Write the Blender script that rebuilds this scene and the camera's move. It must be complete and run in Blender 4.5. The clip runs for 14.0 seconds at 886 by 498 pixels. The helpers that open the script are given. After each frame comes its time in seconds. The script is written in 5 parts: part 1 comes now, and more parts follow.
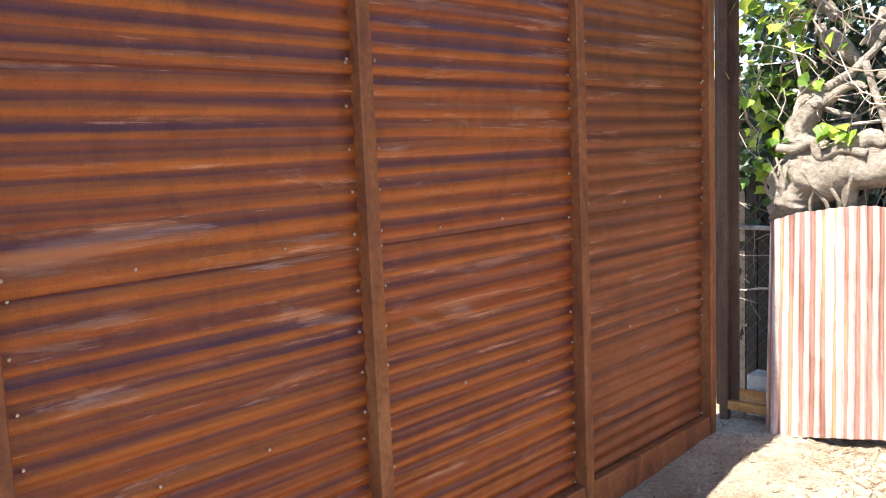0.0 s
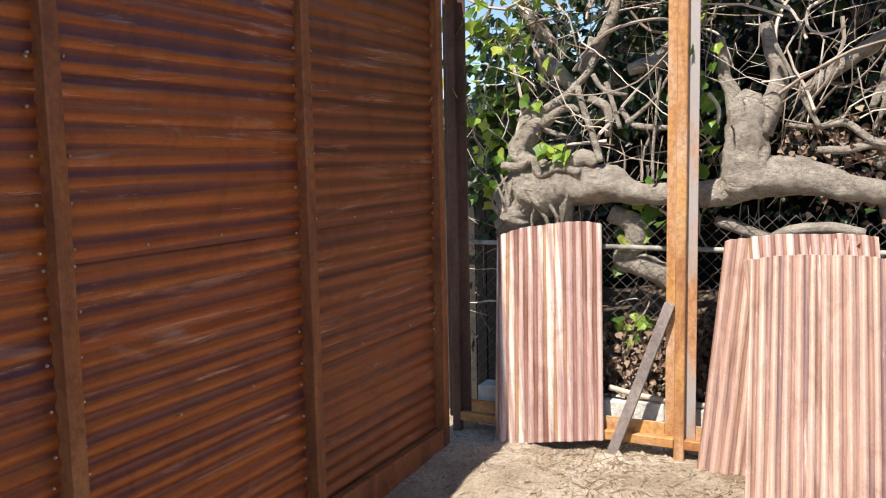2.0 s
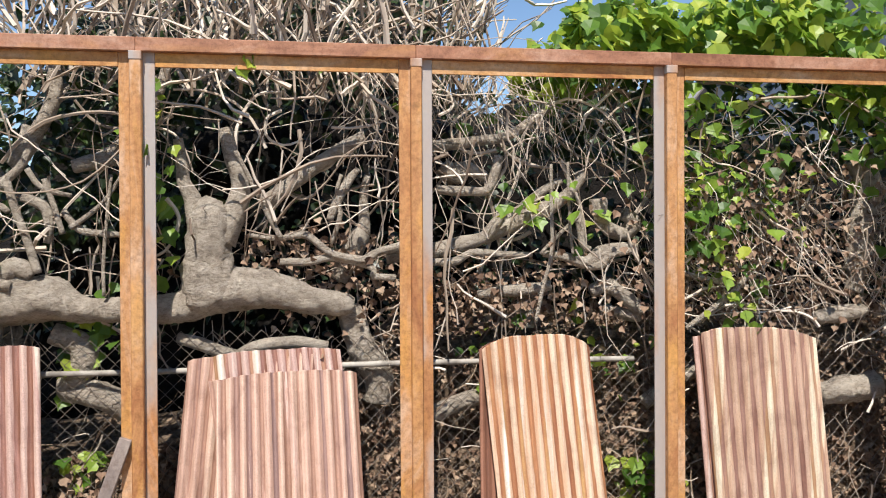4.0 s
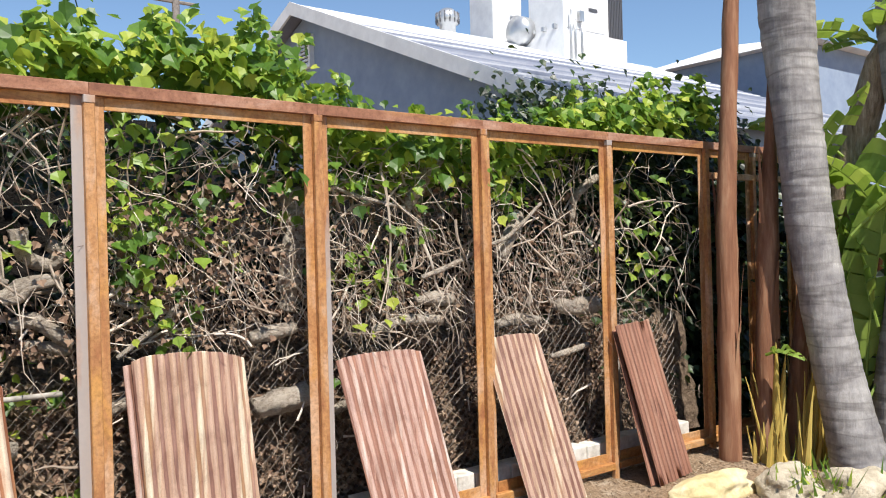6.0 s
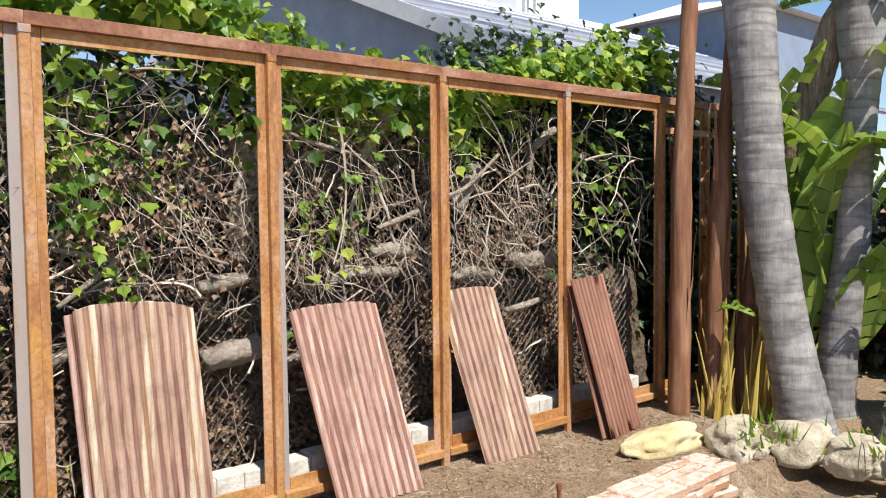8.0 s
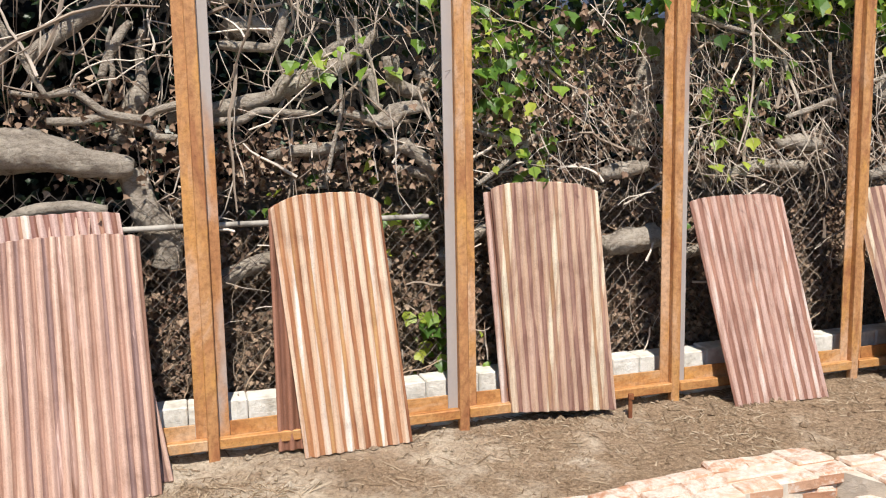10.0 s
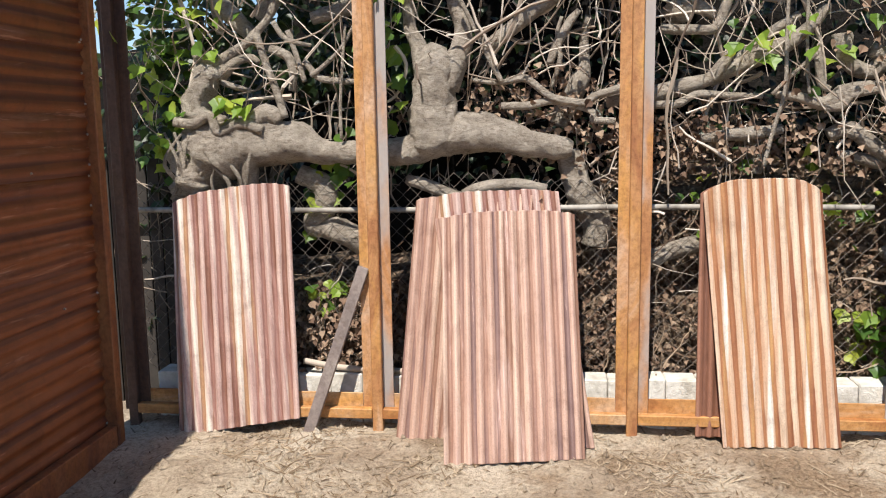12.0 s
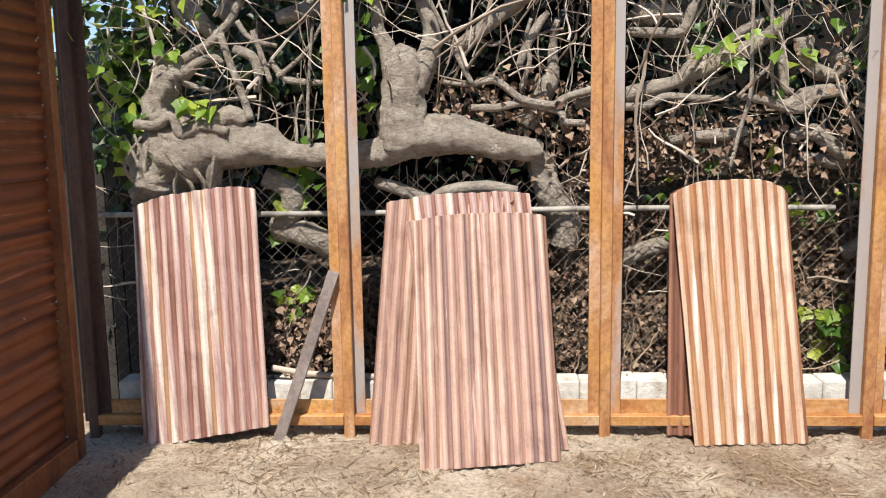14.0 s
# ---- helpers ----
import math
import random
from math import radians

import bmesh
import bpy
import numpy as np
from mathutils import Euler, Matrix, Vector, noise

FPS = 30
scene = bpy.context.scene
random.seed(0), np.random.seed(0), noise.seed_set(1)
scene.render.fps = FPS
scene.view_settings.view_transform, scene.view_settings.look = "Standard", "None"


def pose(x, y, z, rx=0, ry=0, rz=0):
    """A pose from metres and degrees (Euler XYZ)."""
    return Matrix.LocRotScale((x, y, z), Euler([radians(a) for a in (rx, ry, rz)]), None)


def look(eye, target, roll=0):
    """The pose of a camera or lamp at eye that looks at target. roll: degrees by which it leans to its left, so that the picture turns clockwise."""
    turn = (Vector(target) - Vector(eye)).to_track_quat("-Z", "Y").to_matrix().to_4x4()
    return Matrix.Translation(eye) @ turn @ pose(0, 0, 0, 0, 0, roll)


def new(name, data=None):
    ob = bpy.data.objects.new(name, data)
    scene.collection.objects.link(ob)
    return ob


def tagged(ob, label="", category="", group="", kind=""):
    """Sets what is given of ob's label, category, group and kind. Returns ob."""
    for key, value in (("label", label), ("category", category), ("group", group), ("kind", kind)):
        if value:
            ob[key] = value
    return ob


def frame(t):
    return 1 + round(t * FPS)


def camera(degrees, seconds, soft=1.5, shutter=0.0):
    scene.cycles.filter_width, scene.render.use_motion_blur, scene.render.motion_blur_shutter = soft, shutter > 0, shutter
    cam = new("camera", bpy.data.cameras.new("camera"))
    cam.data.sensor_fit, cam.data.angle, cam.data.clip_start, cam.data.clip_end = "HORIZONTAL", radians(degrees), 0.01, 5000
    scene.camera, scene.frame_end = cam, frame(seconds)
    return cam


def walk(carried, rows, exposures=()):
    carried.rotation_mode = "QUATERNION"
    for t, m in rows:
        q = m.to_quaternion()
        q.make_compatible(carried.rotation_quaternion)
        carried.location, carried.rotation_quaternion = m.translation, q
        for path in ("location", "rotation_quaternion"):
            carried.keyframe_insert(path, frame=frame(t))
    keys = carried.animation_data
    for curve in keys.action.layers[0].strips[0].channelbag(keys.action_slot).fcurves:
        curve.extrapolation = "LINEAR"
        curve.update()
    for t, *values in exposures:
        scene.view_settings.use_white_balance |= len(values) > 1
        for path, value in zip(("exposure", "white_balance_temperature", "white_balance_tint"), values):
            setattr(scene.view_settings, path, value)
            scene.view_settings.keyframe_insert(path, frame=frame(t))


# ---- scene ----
K = 0.835  # true metres in one unit of the plan below
cam = camera(55.7, 14.0, soft=1.1)
PATH = [
    (0, (2.119, -4.592, 1.626), (0.744, -3.159, 1.392), -2.5),
    (0.5, (2.037, -4.538, 1.634), (0.782, -3.003, 1.375), -1.9),
    (1, (2.056, -4.53, 1.628), (0.928, -2.9, 1.363), -1.7),
    (1.5, (2.132, -4.492, 1.608), (1.101, -2.796, 1.362), -1.6),
    (2, (2.11, -4.417, 1.616), (1.216, -2.642, 1.397), -1.2),
    (2.5, (1.974, -4.317, 1.657), (1.285, -2.448, 1.472), -0.4),
    (3, (1.931, -4.144, 1.698), (1.52, -2.192, 1.56), -0.1),
    (3.5, (1.949, -4.014, 1.726), (1.905, -2.016, 1.643), -0.1),
    (4, (2.078, -3.941, 1.7), (2.372, -1.963, 1.685), -0.3),
    (4.2, (2.159, -3.95, 1.72), (2.574, -1.993, 1.712), -0.4),
    (6.3, (2.681, -4.318, 1.773), (3.977, -2.796, 1.772), -1.2),
    (6.5, (2.706, -4.321, 1.774), (4.035, -2.826, 1.774), -0.9),
    (7, (2.743, -4.278, 1.769), (4.12, -2.828, 1.764), -1.2),
    (7.2, (2.741, -4.253, 1.766), (4.126, -2.811, 1.746), -1.3),
    (9.3, (2.491, -3.993, 1.625), (3.434, -2.249, 1.358), -0.6),
    (9.5, (2.488, -4.009, 1.603), (3.33, -2.215, 1.329), -0.8),
    (10, (2.418, -4.012, 1.502), (3.025, -2.125, 1.239), -1.1),
    (10.5, (2.376, -4.012, 1.479), (2.73, -2.062, 1.205), -1.0),
    (11, (2.339, -4.002, 1.507), (2.434, -2.026, 1.21), -0.9),
    (11.5, (2.22, -4.002, 1.478), (2.11, -2.025, 1.196), -0.9),
    (12, (2.097, -4.045, 1.516), (1.863, -2.08, 1.225), -0.9),
    (12.5, (2.12, -4.06, 1.515), (1.781, -2.11, 1.231), -1.0),
    (13, (2.104, -4.064, 1.533), (1.76, -2.116, 1.241), -1.1),
    (13.5, (2.012, -4.053, 1.528), (1.765, -2.089, 1.237), -0.8),
    (14, (1.949, -4.018, 1.517), (1.852, -2.041, 1.229), -0.9),
]
walk(cam, [(t, look(eye, target, roll)) for t, eye, target, roll in PATH],
     [(0.0, 1.78), (0.5, 1.36), (1.0, 1.12), (1.5, 0.96), (2.0, 0.82), (3.0, 0.72), (3.5, 0.62), (4.0, 0.64), (6.5, 0.64), (9.5, 0.54), (11.5, 0.55), (12.5, 0.59), (14.0, 0.62)])

# ---- light ----
SUN_TO = Vector((-0.125, -0.65, 1.0)).normalized()
world = bpy.data.worlds.new("sky")
scene.world = world
world.use_nodes = True
wn = world.node_tree.nodes
sky = wn.new("ShaderNodeTexSky")
sky.sky_type = "NISHITA"
sky.sun_disc = False
sky.sun_elevation = math.asin(SUN_TO.z)
sky.sun_rotation = math.atan2(SUN_TO.x, SUN_TO.y)
sky.air_density = 1.0
sky.dust_density = 0.0
sky.ozone_density = 4.0
world.node_tree.links.new(sky.outputs[0], wn["Background"].inputs[0])
wn["Background"].inputs[1].default_value = 0.095
sun_data = bpy.data.lights.new("sun", "SUN")
sun_data.energy = 4.8
sun_data.angle = radians(0.5)
sun_data.color = (1.0, 0.95, 0.87)
sun = new("sun", sun_data)
sun.matrix_world = look(SUN_TO * 30, (0, 0, 0))


# ---- materials ----
class Mat:
    """Small helper round one node material."""

    def __init__(self, name, rough=0.7, metal=0.0, spec=0.5):
        self.m = bpy.data.materials.new(name)
        self.m.use_nodes = True
        self.n, self.l = self.m.node_tree.nodes, self.m.node_tree.links
        self.b = self.n["Principled BSDF"]
        self.b.inputs["Roughness"].default_value = rough
        self.b.inputs["Metallic"].default_value = metal
        self.b.inputs["Specular IOR Level"].default_value = spec
        self.coord = self.n.new("ShaderNodeTexCoord").outputs["Object"]

    def link(self, a, b):
        self.l.new(a, b)

    def mapped(self, scale=(1, 1, 1), src=None, shift=None):
        mp = self.n.new("ShaderNodeMapping")
        mp.inputs["Scale"].default_value = scale
        self.link(src or self.coord, mp.inputs["Vector"])
        if shift is not None:
            self.link(shift, mp.inputs["Location"])
        return mp.outputs[0]

    def noise(self, scale, detail=4, rough=0.55, vec=None, dist=0.0):
        t = self.n.new("ShaderNodeTexNoise")
        t.inputs["Scale"].default_value = scale
        t.inputs["Detail"].default_value = detail
        t.inputs["Roughness"].default_value = rough
        t.inputs["Distortion"].default_value = dist
        self.link(vec or self.coord, t.inputs["Vector"])
        return t.outputs["Fac"]

    def voronoi(self, scale, vec=None, feature="F1", out="Distance"):
        t = self.n.new("ShaderNodeTexVoronoi")
        t.feature = feature
        t.inputs["Scale"].default_value = scale
        self.link(vec or self.coord, t.inputs["Vector"])
        return t.outputs[out]

    def ramp(self, fac, stops):
        r = self.n.new("ShaderNodeValToRGB")
        el = r.color_ramp.elements
        while len(el) < len(stops):
            el.new(0.5)
        for e, (p, c) in zip(el, stops):
            e.position = p
            e.color = (*c, 1) if len(c) == 3 else c
        self.link(fac, r.inputs[0])
        return r.outputs[0]

    def mix(self, fac, a, b, mode="MIX"):
        m = self.n.new("ShaderNodeMix")
        m.data_type = "RGBA"
        m.blend_type = mode
        for s, v in ((m.inputs[0], fac), (m.inputs[6], a), (m.inputs[7], b)):
            if isinstance(v, (int, float)):
                s.default_value = v
            elif isinstance(v, tuple):
                s.default_value = (*v, 1)
            else:
                self.link(v, s)
        return m.outputs[2]

    def math(self, op, a, b=0.0):
        m = self.n.new("ShaderNodeMath")
        m.operation = op
        for s, v in ((m.inputs[0], a), (m.inputs[1], b)):
            if isinstance(v, (int, float)):
                s.default_value = v
            else:
                self.link(v, s)
        return m.outputs[0]

    def random(self):
        return self.n.new("ShaderNodeObjectInfo").outputs["Random"]

    def island(self):
        return self.n.new("ShaderNodeNewGeometry").outputs["Random Per Island"]

    def shift(self, x=0.0, y=0.0, z=0.0):
        c = self.n.new("ShaderNodeCombineXYZ")
        r = self.random()
        for s, k in zip(c.inputs, (x, y, z)):
            if k:
                self.link(self.math("MULTIPLY", r, k), s)
        return c.outputs[0]

    def color(self, c):
        if isinstance(c, tuple):
            self.b.inputs["Base Color"].default_value = (*c, 1)
        else:
            self.link(c, self.b.inputs["Base Color"])
        return self

    def rough(self, fac, lo, hi):
        m = self.n.new("ShaderNodeMapRange")
        m.inputs[3].default_value, m.inputs[4].default_value = lo, hi
        self.link(fac, m.inputs[0])
        self.link(m.outputs[0], self.b.inputs["Roughness"])
        return self

    def bump(self, h, strength=0.3, dist=0.01):
        b = self.n.new("ShaderNodeBump")
        b.inputs["Strength"].default_value = strength
        b.inputs["Distance"].default_value = dist
        self.link(h, b.inputs["Height"])
        self.link(b.outputs[0], self.b.inputs["Normal"])
        return self


WAVE, DEEP = 0.068, 0.0105  # pitch and half depth of the corrugations


def rust_sheet(name, crests, troughs, along, patch, patch_amount, lo=0.45, hi=0.75, metal=0.2, edge=0.85):
    """Rusted corrugated steel: worn crests, rusty troughs, each wave of its own colour, with blotches over them."""
    k = Mat(name, 0.6, metal)
    sc = {"y": (2, 0.3, 12), "z": (12, 2, 0.25)}[along]
    att = k.n.new("ShaderNodeAttribute")
    att.attribute_name = "wave"
    wave = att.outputs["Fac"]
    jig = k.noise(1.0, 4, 0.65, k.mapped(tuple(4 * q for q in sc), shift=k.shift(4, 6, 8)))
    slow = k.noise(1.0, 2, 0.5, k.mapped(sc, shift=k.shift(13, 7, 5)))
    crest = k.math("ADD", k.math("MULTIPLY", wave, edge), k.math("ADD", k.math("MULTIPLY", jig, 1.1), k.math("MULTIPLY", slow, 2.4)))
    fac = k.ramp(k.math("MULTIPLY", k.math("ADD", crest, -0.2), 0.36), [(0.455, (0, 0, 0)), (0.525, (1, 1, 1))])
    hue = k.noise(1.0, 2, 0.5, k.mapped(tuple(1.6 * q for q in sc), shift=k.shift(21, 3, 6)))
    base = k.mix(fac, k.ramp(hue, troughs), k.ramp(hue, crests))
    fine = k.noise(1.0, 6, 0.75, k.mapped(tuple(14 * q for q in sc), shift=k.shift(3, 5, 9)))
    base = k.mix(0.3, base, k.ramp(fine, [(0.3, (0.45, 0.4, 0.38)), (0.65, (1.12, 1.1, 1.08))]), "MULTIPLY")
    stain = k.noise(7, 6, 0.7, k.mapped((1, 1, 0.6), shift=k.shift(7, 2, 5)), 0.8)
    base = k.mix(0.55, base, k.ramp(stain, [(0.32, (0.55, 0.48, 0.46)), (0.5, (1.0, 1.0, 1.0)), (0.68, (1.15, 1.14, 1.12))]), "MULTIPLY")
    grit = k.noise(190, 4, 0.8)
    base = k.mix(0.5, base, k.ramp(grit, [(0.36, (0.5, 0.46, 0.44)), (0.55, (1.05, 1.04, 1.03))]), "MULTIPLY")
    blotch = k.noise(1.0, 7, 0.7, k.mapped({"y": (4, 1.1, 9), "z": (8, 4, 1.0)}[along], shift=k.shift(2, 9, 4)), 0.6)
    base = k.mix(k.ramp(blotch, [(0.57, (0, 0, 0)), (0.64, (patch_amount,) * 3)]), base, patch)
    rub = k.noise(1.0, 8, 0.75, k.mapped({"y": (20, 2.6, 60), "z": (60, 20, 2.0)}[along], shift=k.shift(8, 1, 4)))
    base = k.mix(k.ramp(k.math("MULTIPLY", rub, k.math("ADD", blotch, 0.35)), [(0.53, (0, 0, 0)), (0.58, (0.7,) * 3)]), base, tuple(min(0.85, 1.25 * q + 0.03) for q in patch))
    k.color(base)
    k.rough(fine, lo, hi)
    k.bump(k.noise(260, 3, 0.6), 0.12, 0.002)
    return k.m


# rust tones; purple troughs and orange crests also carry reflected sky and ground light
M_WALL_SHEET = rust_sheet("dark_rust_sheet", [(0.35, (0.28, 0.066, 0.014)), (0.5, (0.36, 0.104, 0.016)), (0.65, (0.24, 0.057, 0.018))], [(0.35, (0.12, 0.040, 0.046)), (0.5, (0.19, 0.050, 0.024)), (0.65, (0.13, 0.044, 0.044))],
                          "y", (0.34, 0.16, 0.10), 0.6, 0.28, 0.55, 0.2, 0.5)
M_WALL_PLAIN = rust_sheet("even_rust_sheet", [(0.35, (0.21, 0.063, 0.02)), (0.5, (0.25, 0.078, 0.022)), (0.65, (0.19, 0.056, 0.022))], [(0.35, (0.11, 0.036, 0.022)), (0.5, (0.145, 0.045, 0.019)), (0.65, (0.12, 0.04, 0.029))],
                          "y", (0.32, 0.15, 0.085), 0.4, 0.35, 0.65, 0.2, 0.4)
SUNNY = {
    "cream": rust_sheet("cream_rust_sheet", [(0.35, (0.60, 0.43, 0.37)), (0.5, (0.53, 0.35, 0.31)), (0.62, (0.80, 0.70, 0.60))], [(0.35, (0.24, 0.11, 0.075)), (0.5, (0.33, 0.17, 0.14)), (0.65, (0.42, 0.24, 0.13))], "z", (0.33, 0.18, 0.15), 0.45),
    "mauve": rust_sheet("mauve_rust_sheet", [(0.35, (0.56, 0.375, 0.295)), (0.5, (0.52, 0.335, 0.265)), (0.62, (0.63, 0.45, 0.355))], [(0.35, (0.23, 0.14, 0.125)), (0.5, (0.36, 0.205, 0.15)), (0.65, (0.30, 0.165, 0.115))], "z", (0.48, 0.32, 0.27), 0.4),
    "orange": rust_sheet("orange_rust_sheet", [(0.35, (0.78, 0.62, 0.47)), (0.5, (0.66, 0.44, 0.30)), (0.6, (0.87, 0.82, 0.74))], [(0.35, (0.30, 0.12, 0.06)), (0.5, (0.44, 0.21, 0.10)), (0.65, (0.55, 0.34, 0.15))], "z", (0.46, 0.22, 0.11), 0.35),
    "tan": rust_sheet("tan_rust_sheet", [(0.35, (0.60, 0.42, 0.33)), (0.5, (0.55, 0.37, 0.26)), (0.6, (0.78, 0.68, 0.52))], [(0.35, (0.24, 0.12, 0.09)), (0.5, (0.34, 0.20, 0.16)), (0.65, (0.42, 0.25, 0.14))], "z", (0.44, 0.28, 0.20), 0.35),
    "pink": rust_sheet("pink_rust_sheet", [(0.35, (0.62, 0.43, 0.37)), (0.5, (0.55, 0.36, 0.29)), (0.6, (0.76, 0.63, 0.56))], [(0.35, (0.28, 0.14, 0.10)), (0.5, (0.38, 0.20, 0.15)), (0.65, (0.40, 0.21, 0.14))], "z", (0.44, 0.26, 0.20), 0.35),
    "brown": rust_sheet("brown_rust_sheet", [(0.35, (0.36, 0.18, 0.12)), (0.5, (0.30, 0.14, 0.09)), (0.62, (0.40, 0.23, 0.16))], [(0.35, (0.15, 0.065, 0.042)), (0.5, (0.22, 0.10, 0.062)), (0.65, (0.19, 0.085, 0.06))], "z", (0.32, 0.15, 0.10), 0.3),
}


def rust_steel(name, a, b, c, grey=0.0, level=False):
    """Rusted steel section: soft streaks along it, mottled blotches, golden flushes and pitted specks."""
    k = Mat(name, 0.65, 0.15)
    v = k.mapped((1.2, 4, 4) if level else (4, 4, 1.2), shift=k.shift(5, 3, 8))
    base = k.ramp(k.noise(1.0, 6, 0.7, v, 0.9), [(0.36, a), (0.5, b), (0.64, c)])
    gold = k.noise(1.0, 4, 0.6, k.mapped((2.2, 6, 6) if level else (6, 6, 2.2), shift=k.shift(2, 8, 1)), 0.6)
    base = k.mix(k.ramp(gold, [(0.54, (0, 0, 0)), (0.66, (0.6,) * 3)]), base, tuple(min(1.0, q * f) for q, f in zip(b, (1.16, 1.18, 0.75))))
    mottle = k.noise(38, 7, 0.78)
    base = k.mix(0.65, base, k.ramp(mottle, [(0.36, (0.5, 0.42, 0.36)), (0.52, (0.95, 0.94, 0.93)), (0.66, (1.2, 1.17, 1.14))]), "MULTIPLY")
    spots = k.noise(16, 4, 0.7)
    base = k.mix(k.ramp(spots, [(0.62, (0, 0, 0)), (0.72, (0.55,) * 3)]), base, tuple(0.45 * q for q in b))
    if grey:
        g = k.noise(1.0, 4, 0.6, k.mapped((3, 3, 0.7), shift=k.shift(9, 2, 6)))
        base = k.mix(k.ramp(g, [(0.52 - 0.2 * grey, (0, 0, 0)), (0.62 - 0.2 * grey, (0.85,) * 3)]), base, (0.36, 0.34, 0.33))
    k.color(base).rough(spots, 0.5, 0.8).bump(k.math("ADD", k.noise(150, 3), mottle), 0.2, 0.003)
    return k.m


M_STEEL = rust_steel("orange_rusted_steel", (0.33, 0.135, 0.055), (0.49, 0.25, 0.10), (0.57, 0.37, 0.24))
M_STEEL_LEVEL = rust_steel("orange_rusted_rail", (0.34, 0.13, 0.04), (0.50, 0.25, 0.085), (0.56, 0.37, 0.22), level=True)
M_STEEL_GREY = rust_steel("half_rusted_grey_steel", (0.34, 0.15, 0.06), (0.46, 0.22, 0.09), (0.50, 0.33, 0.24), 0.5)
M_STEEL_DARK = rust_steel("dark_rusted_steel", (0.13, 0.045, 0.025), (0.24, 0.085, 0.035), (0.30, 0.12, 0.05))
M_STEEL_RIB = rust_steel("brown_rusted_rib", (0.15, 0.05, 0.022), (0.24, 0.085, 0.03), (0.30, 0.13, 0.05))
M_STEEL_RAIL = rust_steel("brown_rusted_rail", (0.22, 0.09, 0.05), (0.36, 0.17, 0.10), (0.46, 0.28, 0.20), level=True)
# the wall's shade on the corner post is mixed into this darker steel
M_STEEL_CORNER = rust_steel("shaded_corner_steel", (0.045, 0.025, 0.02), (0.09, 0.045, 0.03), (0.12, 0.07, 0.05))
M_STEEL_BARE = rust_steel("bare_grey_steel", (0.16, 0.13, 0.12), (0.26, 0.21, 0.19), (0.33, 0.28, 0.25))
M_SCREW = Mat("screw_steel", 0.35, 0.8).color((0.50, 0.44, 0.38)).m
M_WIRE = Mat("galvanised_wire", 0.55, 0.3).color((0.19, 0.16, 0.135)).m
M_OLDPIPE_STOPS = [(0.35, (0.16, 0.14, 0.12)), (0.5, (0.33, 0.30, 0.26)), (0.65, (0.46, 0.42, 0.37))]


def make_ground():
    k = Mat("dry_earth", 0.95, 0, 0.2)
    big = k.noise(1.5, 5, 0.62)
    base = k.ramp(big, [(0.34, (0.30, 0.22, 0.15)), (0.44, (0.43, 0.34, 0.25)), (0.55, (0.55, 0.455, 0.345)), (0.68, (0.66, 0.57, 0.455))])
    sep = k.n.new("ShaderNodeSeparateXYZ")
    k.link(k.coord, sep.inputs[0])
    mulch = k.math("ADD", k.math("MULTIPLY", k.noise(2.6, 6, 0.7), 2.2), k.math("MULTIPLY", k.math("MINIMUM", k.math("MAXIMUM", sep.outputs[0], 1.5), 5.0), 0.16))
    base = k.mix(k.ramp(k.math("MULTIPLY", mulch, 0.4), [(0.60, (0, 0, 0)), (0.73, (0.9,) * 3)]), base, k.ramp(k.noise(60, 6, 0.8), [(0.35, (0.17, 0.105, 0.06)), (0.6, (0.42, 0.305, 0.20))]))
    fine = k.noise(46, 8, 0.8)
    base = k.mix(0.7, base, k.ramp(fine, [(0.36, (0.32, 0.27, 0.22)), (0.5, (0.85, 0.82, 0.8)), (0.66, (1.25, 1.22, 1.18))]), "MULTIPLY")
    k.color(base)
    h = k.math("ADD", k.noise(36, 7, 0.75), k.math("MULTIPLY", k.noise(7, 5, 0.6), 2.0))
    k.bump(h, 0.9, 0.03)
    return k.m


M_GROUND = make_ground()


def simple(name, stops, scale, rough=0.8, bump=0.3, bscale=None, dist=0.01, stretch=(1, 1, 1), per="none", metal=0.0, detail=5):
    k = Mat(name, rough, metal, 0.3)
    v = k.mapped(stretch)
    f = k.noise(scale, detail, 0.65, v)
    if per != "none":
        r = k.island() if per == "island" else k.random()
        f = k.math("ADD", k.math("MULTIPLY", f, 0.45), k.math("MULTIPLY", r, 0.55))
    k.color(k.ramp(f, stops))
    if bump:
        k.bump(k.noise(bscale or scale * 3, 5, 0.7, v), bump, dist)
    return k.m


M_OLDPIPE = simple("weathered_pipe", M_OLDPIPE_STOPS, 7, 0.7, 0.2)


def make_vine_bark():
    k = Mat("grey_vine_bark", 0.92, 0, 0.2)
    base = k.ramp(k.noise(12, 6, 0.7), [(0.3, (0.30, 0.25, 0.20)), (0.5, (0.49, 0.42, 0.345)), (0.7, (0.63, 0.56, 0.47))])
    fibre = k.noise(1.0, 8, 0.78, k.mapped((26, 40, 70)), 1.2)
    base = k.mix(0.75, base, k.ramp(fibre, [(0.36, (0.4, 0.36, 0.33)), (0.5, (0.95, 0.94, 0.93)), (0.66, (1.15, 1.14, 1.13))]), "MULTIPLY")
    k.color(base).bump(k.math("ADD", fibre, k.noise(30, 6, 0.75)), 1.0, 0.025)
    return k.m


